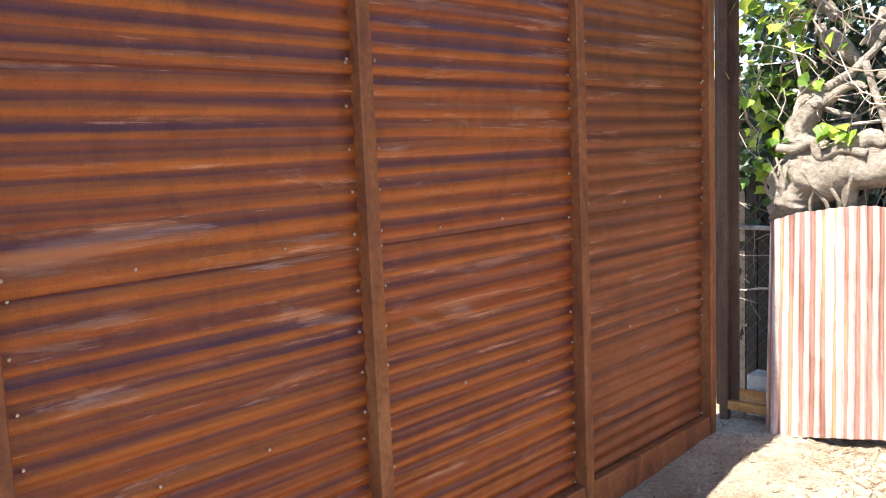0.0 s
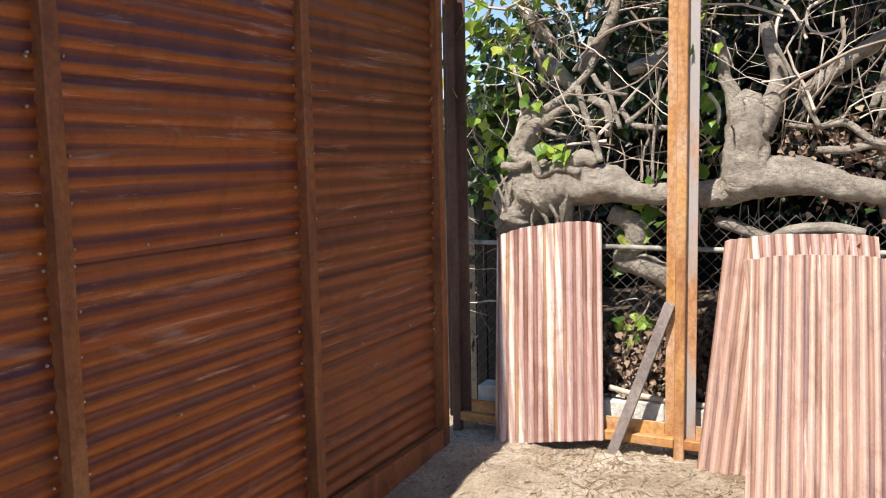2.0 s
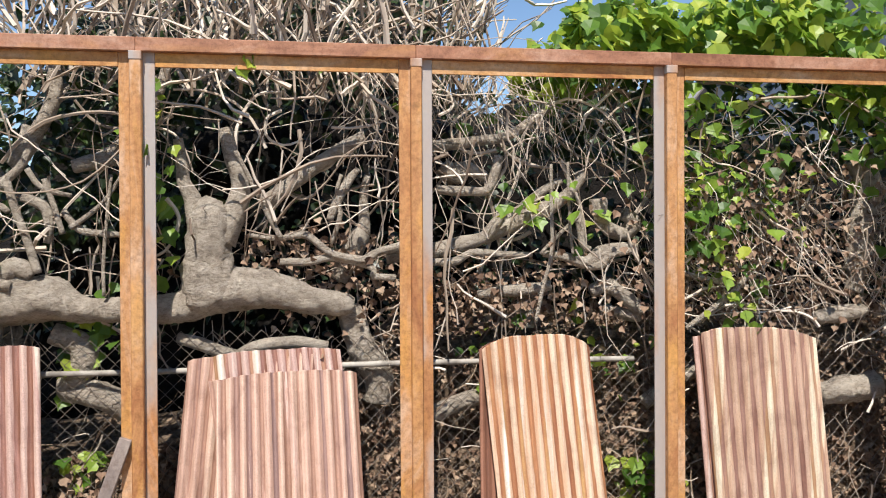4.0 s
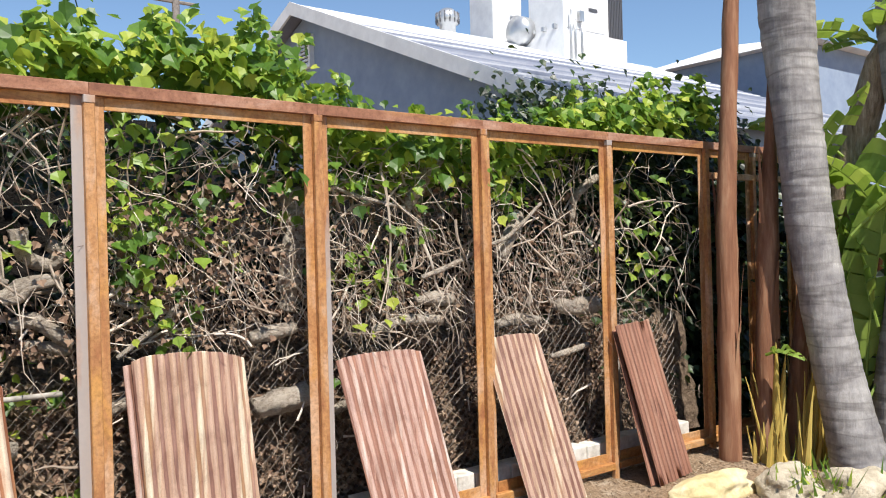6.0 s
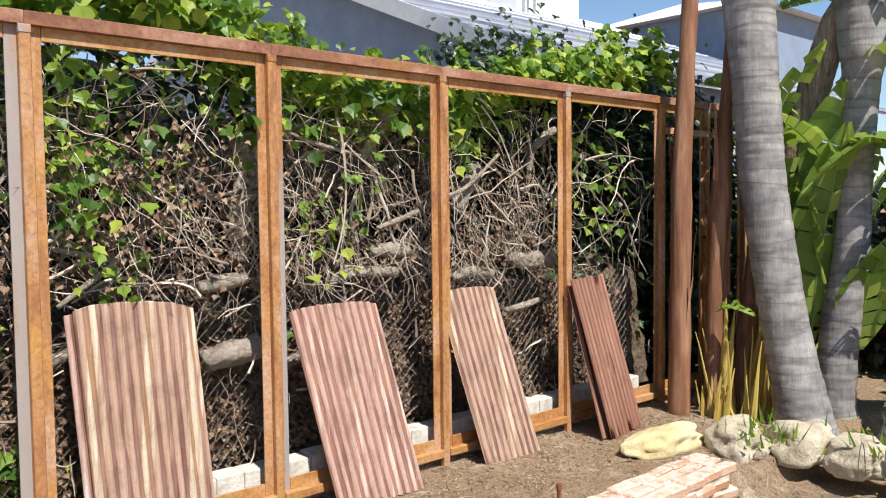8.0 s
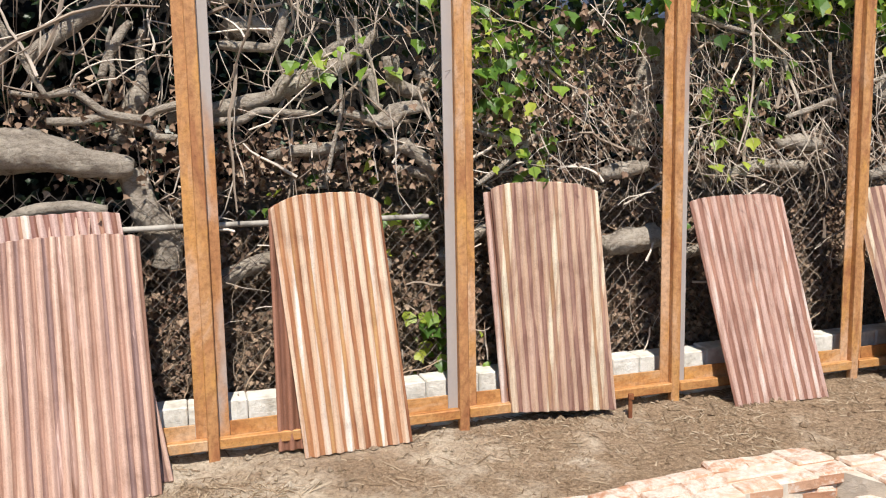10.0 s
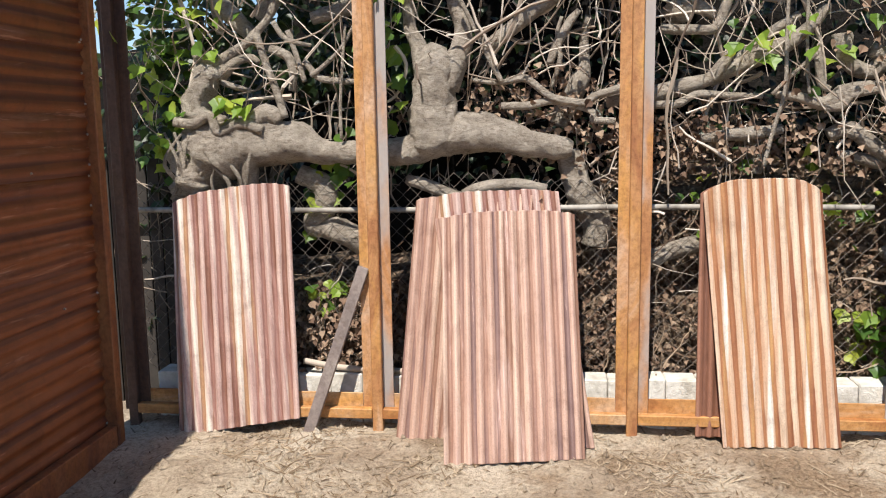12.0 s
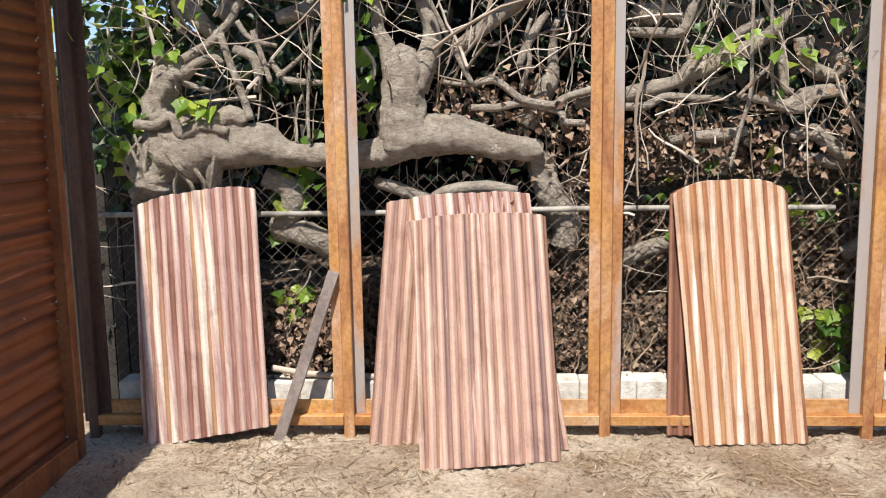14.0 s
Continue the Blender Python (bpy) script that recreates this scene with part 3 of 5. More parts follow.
for i, (a, b) in enumerate(zip(POSTS[:-1], POSTS[1:])):
    t = part("top_rail", box_bm((a + 0.0004, -0.014, 3.077), (b - 0.0004, 0.040, 3.152), 0.003), M_STEEL_RAIL, frame_b)
    part("flange", box_bm((a + 0.097, 0.024, 2.998), (b - 0.097, 0.036, 3.076), 0.002), M_STEEL_LEVEL, t)
    if i < 8:
        lo = part("bottom_rail", box_bm((a + 0.033, -0.03, 0.055), (b - 0.033, 0.023, 0.118), 0.005), M_STEEL_LEVEL, frame_b)
        part("flange", box_bm((a + 0.097, 0.024, 0.1), (b - 0.097, 0.036, 0.202), 0.002), M_STEEL_LEVEL, lo)
part("crossbar", box_bm((10.665, -0.04, 2.77), (11.455, 0.026, 2.835), 0.005), M_STEEL, frame_b)
part("crossbar", box_bm((11.525, -0.04, 2.77), (12.265, 0.026, 2.835), 0.005), M_STEEL, frame_b)


# ---- loose sheets leaning on the frame ----
def leaning(bl, br, tl, hue, label, arch=0.0, bow=0.0, seed=0, ragged=0.006):
    bl, br, tl = Vector(bl), Vector(br), Vector(tl)
    ax = (br - bl)
    width = ax.length
    ax.normalize()
    up = tl - bl
    shear = up.dot(ax)
    up = up - ax * shear
    length = up.length
    up.normalize()
    ny = up.cross(ax)
    v, f, crest = corrugated(width, length, arch, bow, seed=seed, ragged=ragged, shear=shear)
    ob = mark_waves(mesh_ob("corrugated_sheet", v, f, SUNNY[hue], smooth=True), crest)
    m = Matrix((ax, ny, up)).transposed().to_4x4()
    m.translation = (bl + br) / 2 * K
    ob.matrix_basis = m
    return tagged(ob, label, "metal sheet", "loose corrugated sheets")


leaning((0.31, -0.15, -0.04), (1.045, -0.06, 0.06), (0.205, 0.17, 1.36), "cream", "rusted corrugated sheet with cream streaks leaning on the chain link", 0.04, 0.03, 1)
leaning((1.65, -0.14, -0.03), (2.36, -0.14, -0.01), (1.748, 0.215, 1.37), "mauve", "pinkish rusted corrugated sheet, tilted, at the back of a stack", 0.02, 0.0, 2)
leaning((2.06, -0.16, -0.04), (2.78, -0.14, -0.02), (1.89, 0.195, 1.395), "cream", "cream-edged corrugated sheet in the middle of a stack", 0.02, 0.0, 3)
leaning((2.08, -0.25, -0.04), (2.815, -0.195, -0.025), (1.872, 0.125, 1.262), "mauve", "mauve rusted corrugated sheet behind the front one of a stack", 0.02, 0.0, 13)
leaning((1.975, -0.467, -0.045), (2.757, -0.335, -0.035), (1.925, 0.05, 1.272), "mauve", "mauve rusted corrugated sheet at the front of a stack", 0.03, 0.02, 4)
leaning((3.40, -0.03, 0.0), (4.07, -0.05, 0.0), (3.42, 0.13, 1.405), "brown", "brown corrugated sheet behind a striped one", 0.07, 0.02, 5)
leaning((3.54, -0.115, -0.03), (4.195, -0.105, -0.02), (3.425, 0.08, 1.41), "orange", "corrugated sheet with strong cream and orange rust stripes", 0.075, 0.05, 6)
leaning((4.82, 0.0, 0.05), (5.50, -0.05, 0.02), (4.76, 0.15, 1.45), "pink", "pinkish corrugated sheet at the back of a pair", 0.02, 0.0, 7)
leaning((4.865, -0.04, 0.06), (5.565, -0.12, 0.02), (4.805, 0.12, 1.475), "tan", "tan and cream striped corrugated sheet at the front of a pair", 0.05, 0.05, 8)
leaning((6.43, -0.21, -0.04), (7.14, -0.26, -0.035), (6.244, 0.10, 1.335), "pink", "pink corrugated sheet tilted sideways against a post", 0.03, 0.03, 9)
leaning((7.845, -0.21, -0.035), (8.48, -0.235, -0.03), (7.60, 0.09, 1.35), "tan", "pale streaked corrugated sheet tilted sideways against a post", 0.03, 0.03, 10)
leaning((9.10, -0.40, -0.03), (9.74, -0.28, -0.03), (9.06, -0.04, 1.33), "brown", "brown corrugated sheet behind another by the end post", 0.0, 0.0, 11)
leaning((9.17, -0.455, -0.035), (9.80, -0.345, -0.03), (9.055, -0.08, 1.38), "brown", "reddish-brown corrugated sheet with a ragged edge by the end post", 0.0, 0.0, 12, 0.02)

brace = thing("steel_bar", (1.105, -0.09, -0.02), "grey steel bar leaning against a post", "metal bar")
bm = box_bm((-0.034, -0.02, 0), (0.034, 0.02, 1.07), 0.004)
bm.transform(Matrix.Rotation(math.atan2(0.345, 0.99), 4, "Y") @ Matrix.Rotation(-0.09, 4, "X"))
part("bar", bm, M_STEEL_BARE, brace)

for at, h in (((5.66, -0.14, -0.04), 0.16), ((7.62, -1.16, -0.09), 0.2)):
    stake = thing("steel_stake", at, "short rusty threaded rod standing in the earth", "metal stake")
    b = Bag()
    b.tube([(0, 0, -0.05), (0, 0, h * 0.8), (0.004, 0, h * 0.8), (0.004, 0, h)], [0.014, 0.014, 0.022, 0.02], 8)
    b.make("rod", M_STEEL_DARK, stake)

# ---- low block kerb and chain link ----
kerb = thing("block_kerb", (0, 0, 0), "low whitewashed block kerb behind the frame", "kerb", kind="structure")
x = 0.06
while x < 10.4:
    w = rng.uniform(0.17, 0.21)
    part("block", box_bm((x, 0.12 + rng.uniform(0, 0.012), -0.2), (x + w - 0.004, 0.30, 0.285 + rng.uniform(-0.012, 0.008)), 0.007), M_CURB, kerb)
    x += w

link = thing("chain_link_fence", (0, 0, 0), "old galvanised chain link fence half buried in vines", "wire fence")
wires = Bag()
CELL = 0.092
nz = 30
for i in range(int(10.6 / CELL)):
    x0 = -0.1 + i * CELL
    pts = []
    for j in range(nz + 1):
        z = 0.24 + j * CELL / 2
        sag = 0.02 * noise.noise(Vector((x0 * 1.3, z * 1.2, 4)))
        pts.append((x0 + (0.5 * CELL + 0.002 if j % 2 == 0 else -0.002) , 0.335 + sag + (0.004 if j % 2 else -0.004), z))
    lim = 1.42 + 0.12 * noise.noise(Vector((x0 * 0.8, 2, 2))) + (0.1 if x0 < 3 else 0)
    pts = [p for p in pts if p[2] < lim]
    wires.tube(pts, [0.0026] * len(pts), 3, False)
    pts2 = [(2 * x0 + CELL * 0.5 - p[0] + CELL * 0.5, p[1] + 0.003, p[2]) for p in pts]
    wires.tube(pts2, [0.0026] * len(pts2), 3, False)
tagged(wires.make("wire_mesh", M_WIRE, link), kind="stuff")
rail = Bag()
pts, rad = smooth_line([(-0.2, 0.32, 1.305, 0.018), (1.5, 0.325, 1.297, 0.018), (3, 0.32, 1.31, 0.018), (4.45, 0.33, 1.30, 0.018)], 30)
rail.tube(pts, rad, 8)
rail.make("top_rail", M_OLDPIPE, link, "pale weathered tube", True)
for x in (9.6,):
    b = Bag()
    b.tube([(x, 0.36, -0.1), (x, 0.36, 0.6), (x, 0.36, 1.3)], [0.024] * 3, 8)
    b.make("post", M_WIRE, link, smooth=True)
pipe = Bag()
pipe.tube(smooth_line([(1.02, 0.16, 0.36, 0.02), (1.3, 0.15, 0.32, 0.02), (1.75, 0.16, 0.30, 0.02)], 8)[0], [0.02] * 8, 7)
tagged(pipe.make("fallen_pole", M_TWIG, smooth=True), "short pale wooden pole lying along the kerb", "wooden pole")

# ---- overgrown hedge of old vines ----
TOP_X = [-2.5, 0.1, 0.35, 0.7, 3.3, 3.6, 3.95, 4.3, 5.3, 5.9, 6.2, 6.5, 7.0, 7.6, 8.3, 9.2, 11]
TOP_Z = [2.5, 2.75, 3.6, 4.2, 4.25, 3.5, 3.2, 3.4, 3.5, 3.42, 3.25, 3.12, 3.0, 3.0, 3.08, 3.3, 3.6]


def hedge_top(x):
    return float(np.interp(x, TOP_X, TOP_Z)) + 0.06 * noise.noise(Vector((x * 2.4, 1, 1)))


def sheet_stuff(name, mat, fn, xs, zs, label, category):
    v = [fn(x, z) for z in zs for x in xs]
    n = len(xs)
    f = [(j * n + i, j * n + i + 1, (j + 1) * n + i + 1, (j + 1) * n + i) for j in range(len(zs) - 1) for i in range(n - 1)]
    return tagged(mesh_ob(name, v, f, mat, smooth=True), label, category, kind="stuff")


# backing sheet behind the vines, coloured as the hedge's inner shade
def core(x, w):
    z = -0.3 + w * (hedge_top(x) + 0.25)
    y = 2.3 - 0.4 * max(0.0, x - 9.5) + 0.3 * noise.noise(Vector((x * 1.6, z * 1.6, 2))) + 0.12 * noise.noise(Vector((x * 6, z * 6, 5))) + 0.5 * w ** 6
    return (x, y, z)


sheet_stuff("hedge_core", M_SHADE_CORE, core, np.arange(-2.6, 13.4, 0.09), np.linspace(0, 1, 42), "near-black backing sheet standing for the shade inside the hedge", "hedge")


def bank(x, w):
    top = 0.9 + 0.65 * min(1, max(0, (x - 2.4) / 0.6)) + 0.06 * noise.noise(Vector((x * 2, 0, 0)))
    z = 0.1 + w * (top - 0.1)
    y = 0.42 + 0.22 * w + 0.55 * max(0, w - 0.85) / 0.15 + 0.10 * noise.noise(Vector((x * 2.2, z * 2.2, 7))) + 0.05 * noise.noise(Vector((x * 8, z * 8, 1)))
    return (x, y, z)


sheet_stuff("leaf_bank", M_BANK, bank, np.arange(-1.2, 11.0, 0.06), np.linspace(0, 1, 30), "bank of matted dead leaves and roots behind the wire", "leaf bank")

vine = thing("old_vine", (1.0, 0.35, 0.0), "gnarled grey vine with a thick level trunk on the wire", "vine")
OFF = np.array((1.0, 0.35, 0.0))


def limb(name, keys, n=24, sides=10, lump=0.18, mat=None):
    fat = max(k[3] for k in keys) > 0.07
    pts, rad = smooth_line(keys, 2 * n if fat else n)
    b = Bag()
    b.tube(pts - OFF, rad, 26 if fat else sides, True, lump)
    return b.make(name, mat or M_BARK, vine, smooth=True)


limb("trunk", [(0.465, 0.33, 1.639, 0.182), (0.607, 0.33, 1.732, 0.17), (0.8, 0.33, 1.729, 0.148), (0.973, 0.33, 1.726, 0.128), (1.143, 0.33, 1.667, 0.082), (1.373, 0.33, 1.654, 0.073), (1.573, 0.33, 1.642, 0.077)], 48, 16, 0.2)
limb("trunk", [(1.559, 0.34, 1.661, 0.081), (1.693, 0.34, 1.668, 0.092), (1.865, 0.34, 1.722, 0.105), (2.093, 0.34, 1.774, 0.124), (2.281, 0.34, 1.744, 0.105), (2.468, 0.34, 1.694, 0.08), (2.637, 0.34, 1.673, 0.069), (2.696, 0.34, 1.663, 0.042)], 54, 16, 0.18)
limb("stump", [(1.87, 0.38, 1.63, 0.05), (1.85, 0.36, 1.71, 0.15), (1.839, 0.35, 1.844, 0.15), (1.852, 0.35, 1.992, 0.132), (1.855, 0.35, 2.14, 0.125), (1.867, 0.35, 2.249, 0.092), (1.887, 0.35, 2.303, 0.048)], 30, 14, 0.2)
limb("fork", [(1.815, 0.36, 2.08, 0.085), (1.764, 0.36, 2.288, 0.05), (1.711, 0.36, 2.399, 0.039), (1.704, 0.36, 2.489, 0.035), (1.68, 0.36, 2.651, 0.029)], 20, 10, 0.15)
limb("fork", [(1.92, 0.37, 2.05, 0.09), (2.02, 0.38, 2.285, 0.065), (2.031, 0.38, 2.412, 0.05), (1.983, 0.38, 2.558, 0.047), (1.949, 0.38, 2.72, 0.039)], 20, 10, 0.15)
limb("burl", [(0.30, 0.48, 1.2, 0.09), (0.29, 0.44, 1.37, 0.17), (0.332, 0.40, 1.563, 0.205), (0.42, 0.36, 1.715, 0.173), (0.505, 0.36, 1.828, 0.121)], 24, 14, 0.38)
limb("burl", [(0.476, 0.33, 1.809, 0.091), (0.356, 0.33, 1.896, 0.10), (0.345, 0.33, 2.0, 0.085), (0.395, 0.33, 2.092, 0.09), (0.431, 0.33, 2.165, 0.097), (0.5, 0.33, 2.192, 0.081), (0.531, 0.33, 2.228, 0.036)], 30, 12, 0.3)
limb("root", [(0.90, 0.27, 1.86, 0.05), (0.82, 0.26, 1.91, 0.058), (0.75, 0.25, 1.86, 0.062), (0.715, 0.25, 1.77, 0.062), (0.68, 0.28, 1.64, 0.062), (0.65, 0.33, 1.49, 0.066), (0.63, 0.38, 1.34, 0.067)], 24, 10, 0.12)
limb("root", [(0.805, 0.2, 1.805, 0.027), (0.657, 0.2, 1.845, 0.035), (0.521, 0.2, 1.792, 0.031), (0.472, 0.2, 1.903, 0.032), (0.355, 0.2, 1.849, 0.032), (0.243, 0.2, 1.87, 0.028)], 20, 8, 0.3)
limb("root", [(0.962, 0.41, 1.532, 0.06), (1.111, 0.43, 1.451, 0.068), (1.125, 0.43, 1.314, 0.072), (1.035, 0.45, 1.194, 0.068), (1.217, 0.43, 1.155, 0.08), (1.369, 0.45, 1.071, 0.08)], 24, 10, 0.2)
limb("root", [(2.662, 0.44, 1.641, 0.074), (2.709, 0.44, 1.526, 0.082), (2.758, 0.44, 1.371, 0.09), (2.854, 0.44, 1.215, 0.082), (2.836, 0.44, 1.059, 0.079)], 24, 10, 0.3)
limb("root", [(1.664, 0.38, 1.486, 0.031), (1.798, 0.38, 1.446, 0.042), (1.95, 0.38, 1.386, 0.039), (2.085, 0.38, 1.365, 0.027)], 16, 8, 0.2)
limb("log", [(2.032, 0.3, 1.392, 0.03), (2.146, 0.3, 1.438, 0.038), (2.353, 0.3, 1.454, 0.038), (2.541, 0.3, 1.423, 0.034)], 16, 8, 0.2)
limb("stub", [(2.608, 0.5, 1.812, 0.059), (2.683, 0.48, 1.963, 0.067), (2.739, 0.46, 2.073, 0.062), (2.766, 0.45, 2.165, 0.035), (2.765, 0.45, 2.331, 0.027), (2.789, 0.4, 2.452, 0.023)], 20, 10, 0.25)
limb("branch", [(2.174, 0.4, 2.274, 0.046), (2.287, 0.4, 2.363, 0.046), (2.418, 0.4, 2.46, 0.046), (2.585, 0.4, 2.574, 0.043), (2.769, 0.4, 2.685, 0.039)], 20, 8, 0.12)
limb("branch", [(2.02, 0.24, 2.572, 0.015), (2.108, 0.24, 2.395, 0.015), (2.196, 0.24, 2.216, 0.017), (2.276, 0.24, 2.062, 0.017)], 12, 6, 0.1)
limb("branch", [(2.092, 0.28, 2.086, 0.013), (2.248, 0.28, 2.065, 0.015), (2.359, 0.28, 2.086, 0.023), (2.432, 0.28, 2.079, 0.024), (2.56, 0.28, 1.978, 0.023), (2.688, 0.28, 1.948, 0.023), (2.771, 0.28, 1.938, 0.025), (2.834, 0.28, 1.982, 0.023), (2.998, 0.28, 2.024, 0.027)], 28, 8, 0.2)
limb("branch", [(2.265, 0.3, 1.929, 0.019), (2.431, 0.3, 1.926, 0.023), (2.579, 0.3, 1.951, 0.023), (2.8, 0.3, 1.892, 0.019), (2.819, 0.3, 1.837, 0.023), (2.948, 0.3, 1.826, 0.019)], 20, 8, 0.2)
limb("branch", [(2.555, 0.36, 2.172, 0.023), (2.611, 0.36, 2.307, 0.031), (2.675, 0.36, 2.414, 0.027), (2.73, 0.36, 2.484, 0.019)], 14, 8, 0.2)
limb("branch", [(2.563, 0.34, 2.034, 0.013), (2.619, 0.34, 2.197, 0.017), (2.6, 0.34, 2.342, 0.013), (2.628, 0.34, 2.448, 0.012)], 14, 6, 0.2)
limb("branch", [(0.778, 0.24, 2.388, 0.024), (0.833, 0.24, 2.207, 0.023), (0.898, 0.24, 2.024, 0.023), (0.938, 0.24, 1.877, 0.025)], 14, 8, 0.1)
limb("branch", [(0.537, 0.3, 2.162, 0.04), (0.627, 0.3, 2.233, 0.028), (0.723, 0.3, 2.25, 0.024), (0.769, 0.3, 2.221, 0.016)], 12, 8, 0.2)
limb("branch", [(0.485, 0.32, 2.21, 0.028), (0.545, 0.32, 2.255, 0.036), (0.664, 0.32, 2.325, 0.028), (0.744, 0.32, 2.397, 0.028), (0.844, 0.32, 2.503, 0.024), (0.889, 0.32, 2.646, 0.02)], 16, 8, 0.2)
limb("branch", [(0.416, 0.3, 2.21, 0.024), (0.381, 0.3, 2.247, 0.028), (0.355, 0.3, 2.284, 0.022)], 8, 8, 0.1)
limb("branch", [(0.524, 0.3, 2.107, 0.022), (0.599, 0.3, 2.078, 0.02), (0.711, 0.3, 2.048, 0.014)], 8, 6, 0.1)
limb("branch", [(0.447, 0.4, 2.668, 0.033), (0.477, 0.4, 2.54, 0.033), (0.488, 0.4, 2.41, 0.025)], 12, 8, 0.2)
limb("branch", [(0.494, 0.42, 2.615, 0.05), (0.583, 0.42, 2.503, 0.062), (0.674, 0.42, 2.409, 0.045), (0.72, 0.42, 2.371, 0.028)], 14, 8, 0.2)
limb("branch", [(0.731, 0.44, 2.502, 0.053), (0.813, 0.44, 2.593, 0.061), (0.858, 0.44, 2.72, 0.057)], 12, 8, 0.2)
limb("branch", [(0.867, 0.3, 2.464, 0.018), (0.928, 0.3, 2.373, 0.018), (1.01, 0.3, 2.335, 0.016), (1.103, 0.3, 2.315, 0.012)], 12, 6, 0.2)
limb("branch", [(0.827, 0.34, 2.306, 0.028), (0.939, 0.34, 2.258, 0.032), (0.972, 0.34, 2.156, 0.028), (0.957, 0.34, 2.045, 0.018)], 14, 8, 0.2)
limb("branch", [(0.957, 0.3, 2.408, 0.018), (1.007, 0.3, 2.262, 0.018), (1.055, 0.3, 2.097, 0.018)], 10, 6, 0.1)
limb("branch", [(1.061, 0.3, 2.225, 0.019), (1.133, 0.3, 2.132, 0.023), (1.207, 0.3, 2.103, 0.023), (1.375, 0.3, 2.091, 0.015)], 14, 6, 0.2)
limb("branch", [(1.383, 0.28, 2.433, 0.012), (1.294, 0.28, 2.291, 0.013), (1.177, 0.28, 2.185, 0.015), (1.1, 0.28, 2.132, 0.017)], 12, 6, 0.1)
limb("branch", [(1.331, 0.26, 2.432, 0.01), (1.303, 0.26, 2.181, 0.011), (1.284, 0.26, 1.945, 0.011), (1.285, 0.26, 1.742, 0.011)], 14, 6, 0.1)
limb("branch", [(1.087, 0.4, 2.49, 0.04), (1.24, 0.4, 2.523, 0.048), (1.373, 0.4, 2.538, 0.039)], 12, 8, 0.2)
limb("branch", [(2.895, 0.36, 1.949, 0.039), (3.156, 0.36, 1.982, 0.047), (3.341, 0.36, 2.024, 0.051), (3.488, 0.36, 2.064, 0.04), (3.56, 0.36, 2.14, 0.036), (3.614, 0.36, 2.211, 0.024)], 20, 8, 0.15)
limb("branch", [(3.498, 0.4, 2.06, 0.044), (3.681, 0.4, 2.149, 0.052), (3.827, 0.4, 2.21, 0.053), (3.971, 0.4, 2.28, 0.045), (4.095, 0.4, 2.386, 0.037), (4.146, 0.4, 2.475, 0.033)], 22, 8, 0.2)
limb("branch", [(3.594, 0.42, 2.124, 0.028), (3.739, 0.42, 2.232, 0.032), (3.865, 0.42, 2.339, 0.029), (4.009, 0.42, 2.427, 0.025)], 16, 8, 0.2)
limb("branch", [(3.074, 0.3, 1.917, 0.023), (3.295, 0.3, 1.922, 0.027), (3.422, 0.3, 1.975, 0.023), (3.624, 0.3, 1.962, 0.02), (3.788, 0.3, 1.959, 0.016)], 18, 8, 0.2)
limb("branch", [(3.86, 0.3, 1.967, 0.02), (3.988, 0.3, 1.947, 0.028), (4.135, 0.3, 1.908, 0.04), (4.24, 0.3, 1.969, 0.049), (4.347, 0.3, 1.995, 0.037), (4.464, 0.3, 2.001, 0.029)], 20, 8, 0.2)
limb("branch", [(4.129, 0.28, 1.88, 0.024), (4.218, 0.28, 1.897, 0.032), (4.287, 0.28, 1.959, 0.028), (4.43, 0.28, 1.983, 0.025)], 14, 8, 0.2)
limb("branch", [(4.083, 0.32, 2.226, 0.024), (4.106, 0.32, 2.108, 0.028), (4.119, 0.32, 2.018, 0.024), (4.166, 0.32, 1.99, 0.02)], 14, 8, 0.2)
limb("branch", [(4.237, 0.38, 2.309, 0.054), (4.251, 0.38, 2.2, 0.05), (4.3, 0.38, 2.117, 0.046), (4.429, 0.38, 2.088, 0.042), (4.461, 0.38, 2.178, 0.05), (4.404, 0.38, 2.215, 0.042)], 20, 8, 0.35)
limb("branch", [(3.206, 0.36, 2.365, 0.028), (3.372, 0.36, 2.352, 0.032), (3.518, 0.36, 2.358, 0.028), (3.57, 0.36, 2.465, 0.032), (3.595, 0.36, 2.572, 0.028)], 16, 8, 0.2)
limb("branch", [(3.251, 0.42, 2.516, 0.052), (3.326, 0.42, 2.46, 0.068), (3.399, 0.42, 2.495, 0.052), (3.53, 0.42, 2.437, 0.028)], 14, 8, 0.4)
limb("log", [(3.453, 0.33, 1.716, 0.027), (3.582, 0.33, 1.733, 0.036), (3.767, 0.33, 1.745, 0.036), (3.913, 0.33, 1.765, 0.028)], 16, 8, 0.3)
limb("log", [(4.182, 0.36, 1.723, 0.037), (4.273, 0.36, 1.759, 0.049), (4.366, 0.36, 1.72, 0.05), (4.52, 0.36, 1.588, 0.034)], 18, 8, 0.3)
limb("log", [(3.774, 0.42, 1.71, 0.049), (3.786, 0.42, 1.615, 0.049), (3.777, 0.42, 1.501, 0.045)], 10, 8, 0.3)
limb("log", [(4.257, 0.4, 1.609, 0.029), (4.37, 0.4, 1.588, 0.038), (4.52, 0.4, 1.548, 0.03)], 12, 8, 0.3)
limb("branch", [(3.882, 0.2, 2.507, 0.01), (3.883, 0.2, 2.246, 0.012), (3.883, 0.2, 1.981, 0.012), (3.821, 0.2, 1.731, 0.014), (3.782, 0.2, 1.55, 0.012)], 18, 5, 0.1)
limb("branch", [(3.993, 0.22, 2.524, 0.01), (3.998, 0.22, 2.298, 0.01), (4.011, 0.22, 2.069, 0.01), (4.024, 0.22, 1.962, 0.01)], 14, 5, 0.1)
